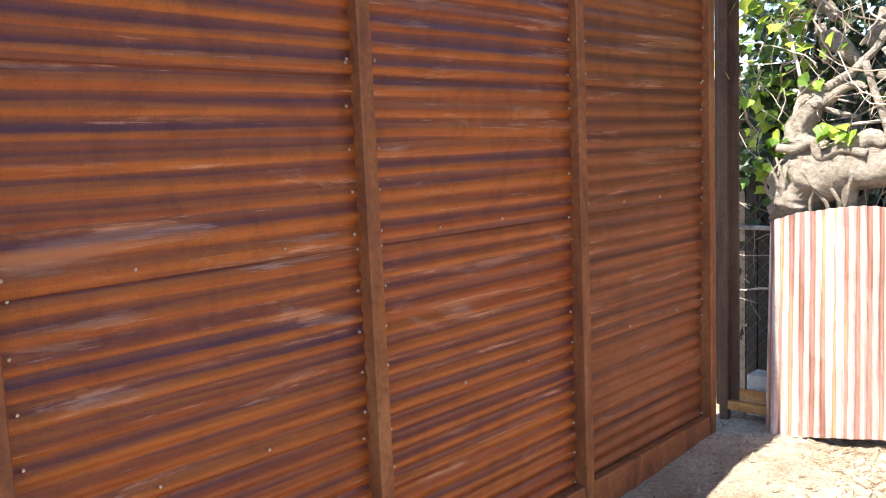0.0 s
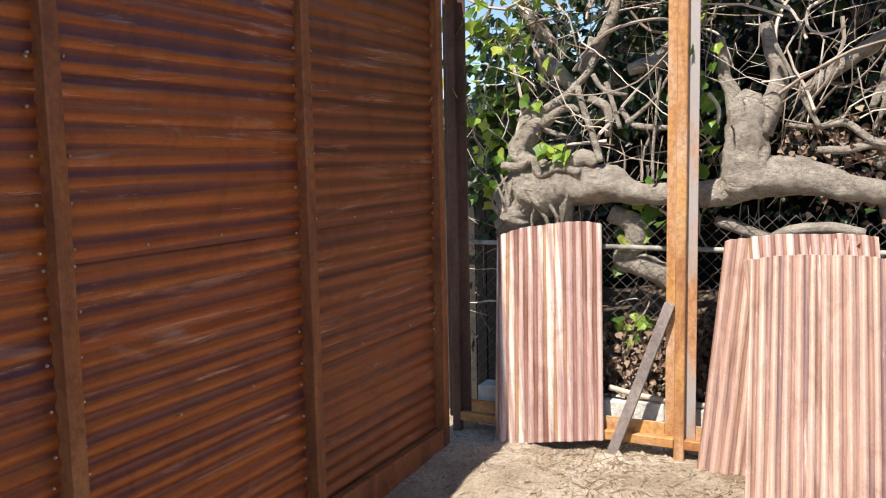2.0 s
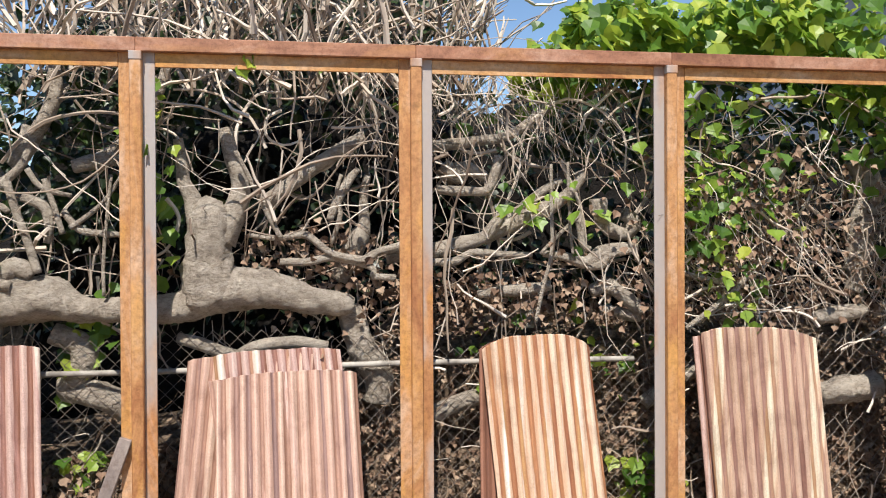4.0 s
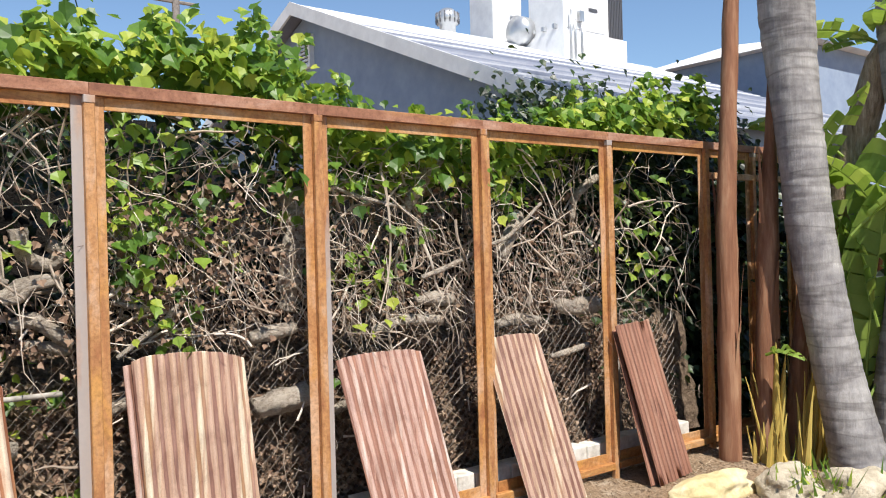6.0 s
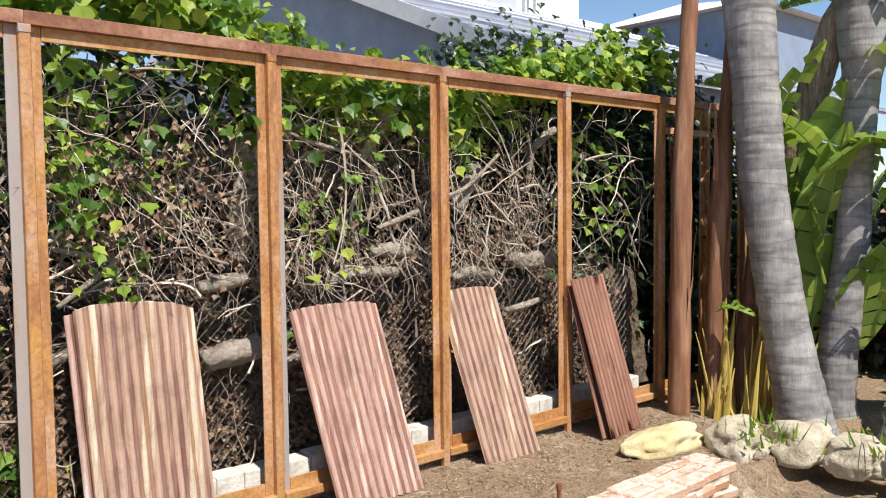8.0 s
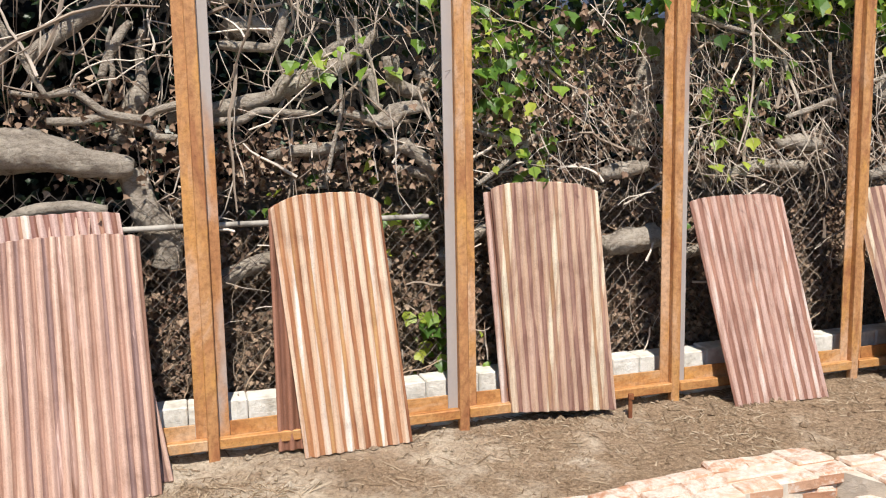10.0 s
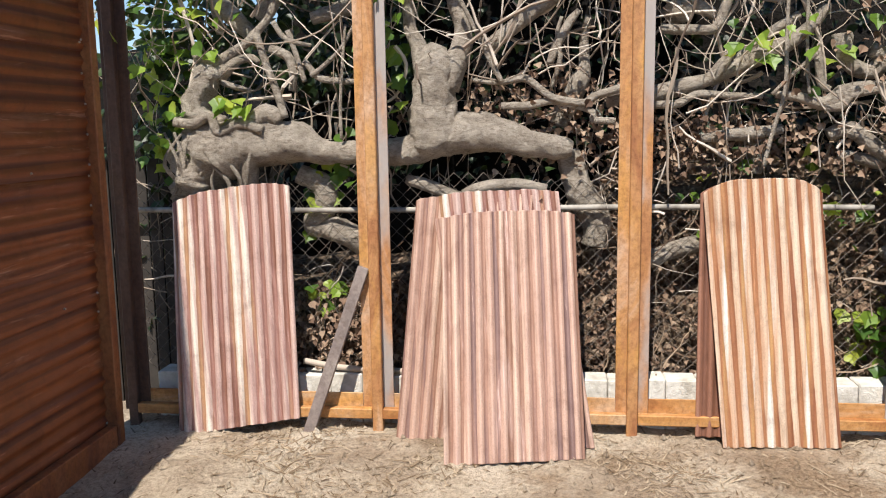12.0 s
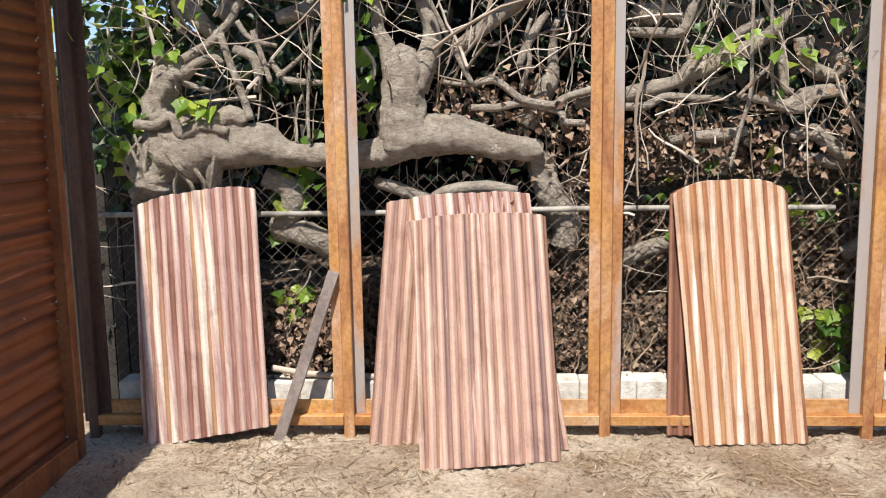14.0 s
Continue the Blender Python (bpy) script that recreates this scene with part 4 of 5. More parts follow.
limb("branch", [(4.066, 0.24, 2.193, 0.012), (3.928, 0.24, 2.071, 0.012), (3.825, 0.24, 1.966, 0.012)], 12, 5, 0.1)
limb("stub", [(6.022, 0.42, 1.694, 0.055), (6.074, 0.42, 1.962, 0.067), (6.109, 0.42, 2.199, 0.08), (6.143, 0.42, 2.406, 0.08), (6.074, 0.42, 2.578, 0.092)], 18, 10, 0.3)
limb("log", [(5.683, 0.33, 1.532, 0.041), (5.85, 0.33, 1.555, 0.053), (6.038, 0.33, 1.577, 0.048)], 12, 10, 0.3)
limb("log", [(5.718, 0.34, 1.027, 0.071), (5.922, 0.34, 1.057, 0.09), (6.132, 0.34, 1.087, 0.086)], 12, 10, 0.3)
limb("branch", [(4.743, 0.2, 1.497, 0.016), (4.888, 0.2, 1.598, 0.019), (5.065, 0.2, 1.727, 0.019), (5.186, 0.2, 1.859, 0.014)], 10, 5, 0.1)
limb("branch", [(4.732, 0.22, 1.841, 0.016), (4.901, 0.22, 1.797, 0.019), (5.163, 0.22, 1.751, 0.017)], 10, 5, 0.1)
limb("branch", [(7.06, 0.36, 2.436, 0.045), (7.201, 0.36, 2.62, 0.06), (7.345, 0.36, 2.787, 0.061), (7.451, 0.36, 2.863, 0.038)], 14, 8, 0.25)
limb("branch", [(8.014, 0.3, 2.034, 0.059), (8.149, 0.3, 2.229, 0.069), (8.253, 0.3, 2.354, 0.06), (8.221, 0.3, 2.428, 0.04)], 14, 8, 0.25)
limb("branch", [(8.999, 0.36, 2.362, 0.027), (9.042, 0.36, 2.551, 0.038), (9.203, 0.36, 2.691, 0.044), (9.367, 0.36, 2.78, 0.034)], 14, 8, 0.25)
limb("log", [(7.127, 0.32, 1.714, 0.041), (7.295, 0.32, 1.719, 0.06), (7.497, 0.32, 1.694, 0.056)], 14, 8, 0.25)
limb("log", [(8.714, 0.32, 1.576, 0.052), (8.977, 0.32, 1.545, 0.086), (9.253, 0.32, 1.545, 0.077)], 14, 8, 0.25)
limb("log", [(7.986, 0.32, 1.448, 0.039), (8.219, 0.32, 1.49, 0.05), (8.459, 0.32, 1.454, 0.046)], 14, 8, 0.25)
limb("log", [(6.714, 0.34, 1.498, 0.035), (7.029, 0.34, 1.562, 0.045), (7.392, 0.34, 1.528, 0.042)], 14, 8, 0.25)
limb("log", [(8.641, 0.33, 1.113, 0.021), (8.863, 0.33, 1.128, 0.032), (9.135, 0.33, 1.173, 0.027)], 14, 8, 0.25)
limb("branch", [(6.003, 0.4, 1.833, 0.059), (6.052, 0.4, 2.115, 0.063), (6.1, 0.4, 2.359, 0.068), (6.081, 0.4, 2.563, 0.051)], 14, 8, 0.25)
limb("branch", [(7.128, 0.24, 1.896, 0.018), (7.411, 0.24, 1.977, 0.023), (7.711, 0.24, 2.087, 0.019)], 14, 8, 0.25)
limb("branch", [(7.771, 0.2, 2.133, 0.014), (8.059, 0.2, 2.227, 0.019), (8.437, 0.2, 2.503, 0.015)], 14, 8, 0.25)
limb("branch", [(6.324, 0.22, 2.601, 0.013), (6.559, 0.22, 2.526, 0.017), (6.963, 0.22, 2.45, 0.013)], 14, 8, 0.25)
for i in range(9):
    a = i * 0.9
    x0 = 0.16 + 0.06 * i
    limb("tendril", [(x0, 0.27, 1.38 + 0.05 * math.sin(a), 0.010), (x0 + 0.06 * math.cos(a), 0.24, 1.48, 0.014), (x0 + 0.07 * math.sin(a * 2), 0.20, 1.62, 0.013), (x0 + 0.12 * math.cos(a * 1.7), 0.22, 1.80, 0.008)], 14, 6, 0.3)
for keys in ([(4.55, 0.42, 1.0, 0.05), (4.9, 0.40, 1.2, 0.045), (5.3, 0.4, 1.1, 0.05)], [(6.3, 0.40, 0.9, 0.04), (6.8, 0.38, 1.0, 0.045), (7.3, 0.4, 0.92, 0.04)], [(3.1, 0.40, 0.95, 0.06), (3.6, 0.4, 1.1, 0.05), (4.2, 0.4, 0.98, 0.06)],
             [(3.0, 0.38, 2.60, 0.035), (3.4, 0.42, 2.66, 0.035), (3.7, 0.45, 2.72, 0.03), (4.0, 0.5, 2.95, 0.03)], [(1.1, 0.5, 2.5, 0.03), (1.3, 0.45, 2.6, 0.03), (1.5, 0.45, 2.8, 0.03), (1.6, 0.5, 3.1, 0.03)],
             [(0.95, 0.46, 3.2, 0.045), (0.98, 0.42, 2.9, 0.045), (0.86, 0.42, 2.65, 0.04)], [(0.25, 0.5, 3.2, 0.05), (0.34, 0.45, 2.95, 0.05), (0.55, 0.42, 2.7, 0.04)]):
    limb("branch", keys, 20, 8, 0.2)

# fine twigs, hanging and crossing
twigs = Bag()
for i in range(1250):
    x = rng.uniform(-0.05, 10.9)
    bare = 1.0 if x < 4.2 else 0.75
    if rng.random() > bare:
        continue
    z = rng.uniform(1.5, 3.25) if rng.random() < 0.8 else rng.uniform(0.3, 1.5)
    y = 0.16 + abs(rng.normal(0.08, 0.22))
    kind = rng.random()
    if kind < 0.4:
        way, droop, length = (rng.normal(0, 0.25), rng.normal(0, 0.1), -1), 0.05, rng.uniform(0.25, 0.9)
    elif kind < 0.75:
        way, droop, length = (rng.choice((-1, 1)), rng.normal(0, 0.15), rng.normal(0.15, 0.45)), 0.03, rng.uniform(0.3, 1.0)
    else:
        way, droop, length = (rng.normal(0, 0.6), rng.normal(0, 0.15), 1), -0.02, rng.uniform(0.2, 0.7)
    if z < 1.5:
        length *= 0.5
    n = 7
    pts = wander((x, y, z), way, length, n, 0.22, droop)
    pts[:, 1] = np.maximum(pts[:, 1], 0.10 if rng.random() < 0.1 else 0.2)
    pts[:, 1] = np.where((pts[:, 2] < 2.05) & (pts[:, 0] < 2.9), np.maximum(pts[:, 1], 0.42), pts[:, 1])
    r = rng.uniform(0.002, 0.006) if rng.random() < 0.82 else rng.uniform(0.007, 0.014)
    if x > 3.6 and pts[:, 2].max() > 3.15:
        continue
    twigs.tube(pts, np.linspace(r, r * 0.45, n), 4, False)
for i in range(130):  # stouter curved stems
    p = np.array((rng.uniform(0.2, 9.8), rng.uniform(0.22, 0.6), rng.uniform(1.75, 3.05)))
    a, bend = rng.uniform(0, 2 * math.pi), rng.normal(0, 0.9)
    if p[0] < 2.9 and p[2] < 2.1:
        continue
    length, keys = rng.uniform(0.3, 1.1), []
    for q in range(5):
        r = rng.uniform(0.006, 0.016) if q == 0 else r * 0.85
        keys.append((*p, r))
        p = p + length / 4 * np.array((math.cos(a), rng.normal(0, 0.15), math.sin(a)))
        a += bend * rng.uniform(0.2, 0.9)
    pts, rad = smooth_line(keys, 12)
    pts[:, 1] = np.maximum(pts[:, 1], 0.2)
    if pts[:, 2].max() < 3.1:
        twigs.tube(pts, rad, 5, False)
for i in range(1000):  # dry thatch under the crown
    x = rng.uniform(2.6, 9.5)
    z = 3.2 - abs(rng.normal(0, 0.35)) if x < 4.4 else rng.uniform(1.6, 2.5)
    pts = wander((x, 0.2 + abs(rng.normal(0, 0.2)), z), (rng.normal(0.3, 0.6), rng.normal(-0.1, 0.2), -0.7), rng.uniform(0.15, 0.5), 5, 0.2, 0.12)
    twigs.tube(pts, np.linspace(0.0028, 0.0014, 5), 3, False)
for i in range(650):  # pale dry stems matted in the middle bays
    x, z = rng.uniform(4.4, 9.2), rng.uniform(1.55, 2.85)
    if noise.noise(Vector((x * 1.5, z * 1.5, 3))) < -0.05:
        continue
    pts = wander((x, rng.uniform(0.16, 0.4), z), (rng.normal(0, 0.8), rng.normal(-0.05, 0.15), rng.normal(-0.4, 0.6)), rng.uniform(0.15, 0.6), 6, 0.28, 0.06)
    twigs.tube(pts, np.linspace(0.0034, 0.0016, 6), 3, False)
for i in range(520):  # dry crown standing over the top rail
    x = rng.uniform(0.6, 3.6)
    pts = wander((x, rng.uniform(0.2, 1.3), rng.uniform(2.9, 3.6)), (rng.normal(0.1, 0.5), rng.normal(0, 0.2), 1), rng.uniform(0.3, 1.3), 7, 0.25, 0.0)
    r = rng.uniform(0.004, 0.018)
    twigs.tube(pts, np.linspace(r, r * 0.4, 7), 4, False)
tagged(twigs.make("vine_twigs", M_TWIG), "tangle of bare dry vine twigs", "twigs", kind="stuff")


LEAF = np.array([(0, 0, 0), (-0.42, 0.18, 0.10), (-0.5, 0.55, 0.16), (-0.2, 0.72, 0.07), (0, 1.05, 0.0), (0.2, 0.72, 0.07), (0.5, 0.55, 0.16), (0.42, 0.18, 0.10), (0, 0.5, -0.04)])
LEAF_F = [(0, 8, 1), (1, 8, 2), (2, 8, 3), (3, 8, 4), (4, 8, 5), (5, 8, 6), (6, 8, 7), (7, 8, 0)]


def leaf(bag, at, size, face, tip, shape=LEAF, faces=LEAF_F):
    """A leaf at a place, its upper side turned to face, its tip hanging towards tip."""
    f = np.array(face, float)
    f /= np.linalg.norm(f)
    t = np.array(tip, float)
    t -= f * t.dot(f)
    t /= np.linalg.norm(t) + 1e-9
    s = np.cross(t, f)
    bag.add(np.array(at) + size * (shape[:, :1] * s + shape[:, 1:2] * t + shape[:, 2:3] * f), faces)


def foliage(bag, count, place, size, spread=0.6, shape=LEAF, faces=LEAF_F):
    for _ in range(count):
        p = place()
        leaf(bag, p, rng.uniform(*size), (rng.normal(-0.1, spread), rng.normal(-0.8, spread * 0.6), rng.normal(0.6, spread)), (rng.normal(0, 0.6), rng.normal(-0.3, 0.3), -1), shape, faces)


def around(c, s):
    return lambda: np.array(c) + rng.normal(0, 1, 3) * np.array(s)


green = Bag()


def crown():
    x = rng.uniform(3.85, 11.2)
    z = hedge_top(x) + rng.normal(-0.02, 0.11)
    return np.array((x, rng.uniform(0.12, 1.1), z))


foliage(green, 3600, crown, (0.07, 0.155))
for i in range(46):  # shoots rising over the crown
    x = rng.uniform(4.0, 11)
    pts = wander((x, rng.uniform(0.2, 0.9), hedge_top(x)), (rng.normal(0, 0.3), 0, 1), rng.uniform(0.15, 0.45), 6, 0.15)
    green.tube(pts, np.linspace(0.006, 0.003, 6), 4, False)
    for p in pts[1:]:
        for _ in range(4):
            leaf(green, p + rng.normal(0, 0.03, 3), rng.uniform(0.06, 0.12), rng.normal(0, 0.6, 3) + (0, -0.6, 0.5), (rng.normal(0, 0.7), rng.normal(0, 0.4), -0.8))
CLUMPS = [((0.12, 0.45, 2.35), (0.14, 0.15, 0.4), 130), ((0.2, 0.4, 1.75), (0.12, 0.12, 0.2), 24), ((0.3, 0.3, 2.9), (0.2, 0.2, 0.3), 60), ((0.62, 0.2, 1.95), (0.05, 0.03, 0.05), 8), ((2.1, 0.05, 3.05), (0.03, 0.02, 0.03), 5), ((1.45, 0.3, 2.5), (0.1, 0.1, 0.4), 18),
          ((1.62, 0.3, 2.3), (0.04, 0.08, 0.3), 22), ((3.72, 0.22, 2.25), (0.07, 0.04, 0.07), 10), ((4.1, 0.25, 2.3), (0.2, 0.1, 0.2), 14), ((4.9, 0.3, 2.75), (0.22, 0.12, 0.3), 100), ((5.2, 0.3, 2.3), (0.2, 0.1, 0.25), 65), ((4.85, 0.25, 2.2), (0.12, 0.1, 0.25), 60), ((5.15, 0.2, 1.62), (0.08, 0.05, 0.1), 9),
          ((5.9, 0.3, 2.85), (0.3, 0.15, 0.2), 70), ((6.5, 0.3, 2.85), (0.3, 0.12, 0.16), 90), ((6.7, 0.3, 2.0), (0.2, 0.1, 0.25), 55), ((7.2, 0.3, 2.75), (0.35, 0.12, 0.18), 90), ((8.0, 0.28, 2.65), (0.2, 0.08, 0.12), 70), ((8.6, 0.4, 2.85), (0.3, 0.12, 0.15), 60), ((10.0, 0.4, 2.4), (0.4, 0.12, 0.4), 90),
          ((3.95, 0.45, 1.25), (0.3, 0.08, 0.15), 60), ((1.15, 0.45, 1.45), (0.1, 0.05, 0.12), 30), ((1.1, 0.4, 0.75), (0.08, 0.05, 0.06), 14), ((4.5, 0.4, 0.5), (0.15, 0.06, 0.15), 30), ((3.2, 0.4, 2.9), (0.3, 0.1, 0.2), 10)]
for c, s, n in CLUMPS:
    foliage(green, n, around(c, s), (0.05, 0.125))
tagged(green.make("ivy_leaves", M_LEAF), "bright green ivy leaves over and among the vines", "ivy", kind="stuff")

# leaves deep in the hedge, their shade put into the colour
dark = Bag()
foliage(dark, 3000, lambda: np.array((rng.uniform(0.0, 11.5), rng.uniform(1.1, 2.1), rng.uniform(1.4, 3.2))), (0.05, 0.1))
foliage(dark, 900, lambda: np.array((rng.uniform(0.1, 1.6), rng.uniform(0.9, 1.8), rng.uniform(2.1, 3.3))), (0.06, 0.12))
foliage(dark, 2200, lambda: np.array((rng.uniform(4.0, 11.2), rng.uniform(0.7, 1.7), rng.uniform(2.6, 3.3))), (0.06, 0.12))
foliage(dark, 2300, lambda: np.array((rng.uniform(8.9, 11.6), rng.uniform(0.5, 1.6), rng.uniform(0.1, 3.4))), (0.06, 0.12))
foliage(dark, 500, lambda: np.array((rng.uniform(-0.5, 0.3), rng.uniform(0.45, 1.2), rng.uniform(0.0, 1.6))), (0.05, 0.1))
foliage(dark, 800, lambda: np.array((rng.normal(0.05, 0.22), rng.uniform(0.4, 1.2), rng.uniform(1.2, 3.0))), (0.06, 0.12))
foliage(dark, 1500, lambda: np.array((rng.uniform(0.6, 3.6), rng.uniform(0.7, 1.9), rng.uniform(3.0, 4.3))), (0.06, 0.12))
tagged(dark.make("shaded_leaves", M_DARKLEAF), "leaves coloured near-black for the shade deep in the hedge", "hedge leaves", kind="stuff")

dead = Bag()
DEAD = LEAF * np.array((1, 1, 2.2))


def on_bank():
    x = rng.uniform(0.4, 10.5)
    p = bank(x, rng.uniform(0.0, 1.0))
    return np.array(p) + (0, -abs(rng.normal(0, 0.05)), 0)


foliage(dead, 15000, on_bank, (0.018, 0.055), 0.9, DEAD)
foliage(dead, 700, around((5.15, 0.25, 2.15), (0.4, 0.08, 0.3)), (0.025, 0.06), 0.9, DEAD)
foliage(dead, 800, around((3.4, 0.45, 1.72), (0.5, 0.1, 0.12)), (0.03, 0.06), 0.9, DEAD)
foliage(dead, 300, around((2.4, 0.45, 1.95), (0.35, 0.08, 0.12)), (0.03, 0.06), 0.9, DEAD)
foliage(dead, 300, around((1.2, 0.3, 0.5), (0.25, 0.05, 0.12)), (0.03, 0.06), 0.9, DEAD)
foliage(dead, 1500, lambda: np.array((rng.uniform(3.0, 9.4), rng.uniform(0.3, 0.8), rng.uniform(1.5, 1.8))), (0.025, 0.06), 0.9, DEAD)
foliage(dead, 2600, lambda: np.array((rng.uniform(4.8, 9.4), rng.uniform(0.3, 0.8), rng.uniform(1.6, 2.65))), (0.025, 0.06), 0.9, DEAD)
tagged(dead.make("dead_leaf_litter", M_LITTER), "brown dead leaves caught in the wire and vines", "dead leaves", kind="stuff")
roots = Bag()
for _ in range(700):
    p = on_bank() + (0, -0.04, 0)
    pts = wander(p, (rng.normal(0, 1), rng.normal(-0.2, 0.15), rng.normal(-0.2, 0.7)), rng.uniform(0.12, 0.5), 6, 0.25, 0.02)
    pts[:, 1] = np.clip(pts[:, 1], 0.30, 1.0)
    r = rng.uniform(0.002, 0.007)
    roots.tube(pts, np.linspace(r, r * 0.5, 6), 3, False)
tagged(roots.make("root_tangle", M_ROOT), "thin roots and stems tangled on the leaf bank", "roots", kind="stuff")

back = thing("slat_fence", (-0.95, 0.42, 0.0), "dark weathered slat fence past the corner post", "fence")
for i in range(13):
    part("slat", box_bm((0.088 * i, 0.0, -0.1), (0.088 * i + 0.078, 0.02, 1.62 + 0.012 * (i % 3)), 0.003), M_WOODDARK, back)
for z in (0.4, 1.3):
    part("rail", box_bm((0.0, 0.021, z), (1.13, 0.06, z + 0.08), 0.004), M_WOODDARK, back)

# ---- brick edging ----
edging = thing("brick_edging", (0, 0, 0), "low edging wall of worn whitewashed bricks", "brick wall", kind="structure")
def brick_mesh(name, l, w, h, seed):
    bm = box_bm((-l / 2, -w / 2, 0), (l / 2, w / 2, h), 0.011)
    for v in bm.verts:
        v.co += Vector((noise.noise(v.co * 9 + Vector((seed, 0, 0))), noise.noise(v.co * 9 + Vector((0, seed, 0))), noise.noise(v.co * 9 + Vector((0, 0, seed))))) * 0.013
    me = bpy.data.meshes.new(name)
    bm.transform(Matrix.Scale(K, 4))
    bm.to_mesh(me)
    bm.free()
    me.materials.append(M_BRICK)
    return me
BRICKS = [brick_mesh("brick", 0.235, 0.118, 0.075, s) for s in (1.3, 4.7, 8.1)]
def edge_y(x):
    return -1.43 + 0.12 * (x - 5.0) if x < 6.12 else -1.53 + 0.015 * math.sin(3 * x)
for course in range(4):
    x = 4.0 + (course % 2) * 0.125
    while x < 9.0:
        for row in (0, 1, 2) if course == 3 else (0, 2):
            b = new("brick", BRICKS[int(rng.integers(3))])
            b.parent = edging
            b.matrix_basis = pose(x * K, (edge_y(x) - 0.13 + row * 0.127 + rng.normal(0, 0.009)) * K, (-0.275 + course * 0.087 + rng.normal(0, 0.006)) * K, rng.normal(0, 2.0), rng.normal(0, 1.6), rng.normal(0, 3.0))
        x += 0.243
v, f = [], []
xs = np.arange(3.9, 9.1, 0.1)
for x in xs:
    e = edge_y(x)
    v += [(x, e - 0.168, -0.4), (x, e - 0.168, 0.046), (x, e + 0.175, 0.046), (x, e + 0.175, -0.4)]
for i in range(len(xs) - 1):
    a = 4 * i
    f += [(a, a + 4, a + 5, a + 1), (a + 1, a + 5, a + 6, a + 2), (a + 2, a + 6, a + 7, a + 3)]
mesh_ob("mortar", v, f, M_MORTAR, edging)


# ---- rocks ----
def rock(name, at, size, seed, mat, label, turn=0.0):
    bm = bmesh.new()
    bmesh.ops.create_icosphere(bm, subdivisions=4, radius=1)
    for q in bm.verts:
        d = q.co.normalized()
        r = 1 + 0.35 * noise.noise(d * 1.3 + Vector((seed, 0, 0))) + 0.14 * noise.noise(d * 3.1 + Vector((0, seed, 0))) + 0.05 * noise.noise(d * 8 + Vector((0, 0, seed)))
        q.co = Vector((d.x * size[0], d.y * size[1], d.z * size[2])) * r
        q.co.z = max(q.co.z, -size[2] * 0.6)
    bm.transform(Matrix.Rotation(radians(turn), 4, "Z") @ Matrix.Scale(K, 4))
    me = bpy.data.meshes.new(name)
    bm.to_mesh(me)
    bm.free()
    me.materials.append(mat)
    me.polygons.foreach_set("use_smooth", [True] * len(me.polygons))
    ob = new(name, me)
    ob.matrix_basis = pose(at[0] * K, at[1] * K, at[2] * K)
    return tagged(ob, label, "rock", "edging rocks")


rock("boulder", (9.42, -0.86, -0.01), (0.46, 0.17, 0.14), 6.6, M_YROCK, "long yellow sandstone block by the brick edging", -6)
rock("boulder", (9.92, -1.22, -0.04), (0.32, 0.27, 0.2), 5.2, M_ROCK, "pale pitted boulder at the foot of the palms", 20)
rock("boulder", (10.33, -1.63, -0.05), (0.34, 0.28, 0.22), 9.4, M_ROCK, "pale weathered boulder beside a palm", -15)
rock("boulder", (10.38, -2.08, -0.1), (0.32, 0.26, 0.19), 12.4, M_ROCK, "pale pitted boulder at the end of the row", 35)
rock("boulder", (10.45, -2.6, -0.18), (0.3, 0.26, 0.16), 15.4, M_ROCK, "low pale boulder in the grass", 5)


# ---- palms and broad-leaved plants ----
def palm_trunk(at, keys, label):
    ob = thing("palm_tree", at, label, "palm tree", "palms")
    pts, rad = smooth_line(keys, 330)
    along = np.r_[0, np.cumsum(np.linalg.norm(np.diff(pts, axis=0), axis=1))]
    ring = 0.004 * np.maximum(0, np.sin(along / 0.17 * 2 * math.pi + 0.6 * np.sin(along * 3))) ** 6
    b = Bag()
    b.tube(pts, rad - ring, 22, True, 0.035)
    b.make("trunk", M_PALM, ob, smooth=True)
    return ob, pts


def frond(bag, base, way, length, leaflets, droop=0.10, width=0.5):
    mid = wander(base, way, length, 12, 0.03, droop)
    bag.tube(mid, np.linspace(0.02, 0.005, 12), 4, False)
    t = np.linspace(0.15, 1, leaflets)
    for u in t:
        i = min(int(u * 11), 10)
        p = mid[i] + (mid[i + 1] - mid[i]) * (u * 11 - i)
        d = mid[i + 1] - mid[i]
        d /= np.linalg.norm(d)
        side = np.cross(d, (0, 0, 1))
        side /= np.linalg.norm(side) + 1e-6
        l = width * math.sin(math.pi * min(1, u * 0.9 + 0.1)) * rng.uniform(0.8, 1.1)
        for s in (-1, 1):
            e = p + side * s * l * 0.8 + d * l * 0.45 + np.array((0, 0, -0.25 * l))
            m = (p + e) / 2 + np.array((0, 0, 0.06 * l))
            w = d * 0.014
            bag.add([p - w, p + w, m + w * 1.2, m - w * 1.2, e], [(0, 1, 2, 3), (3, 2, 4)])


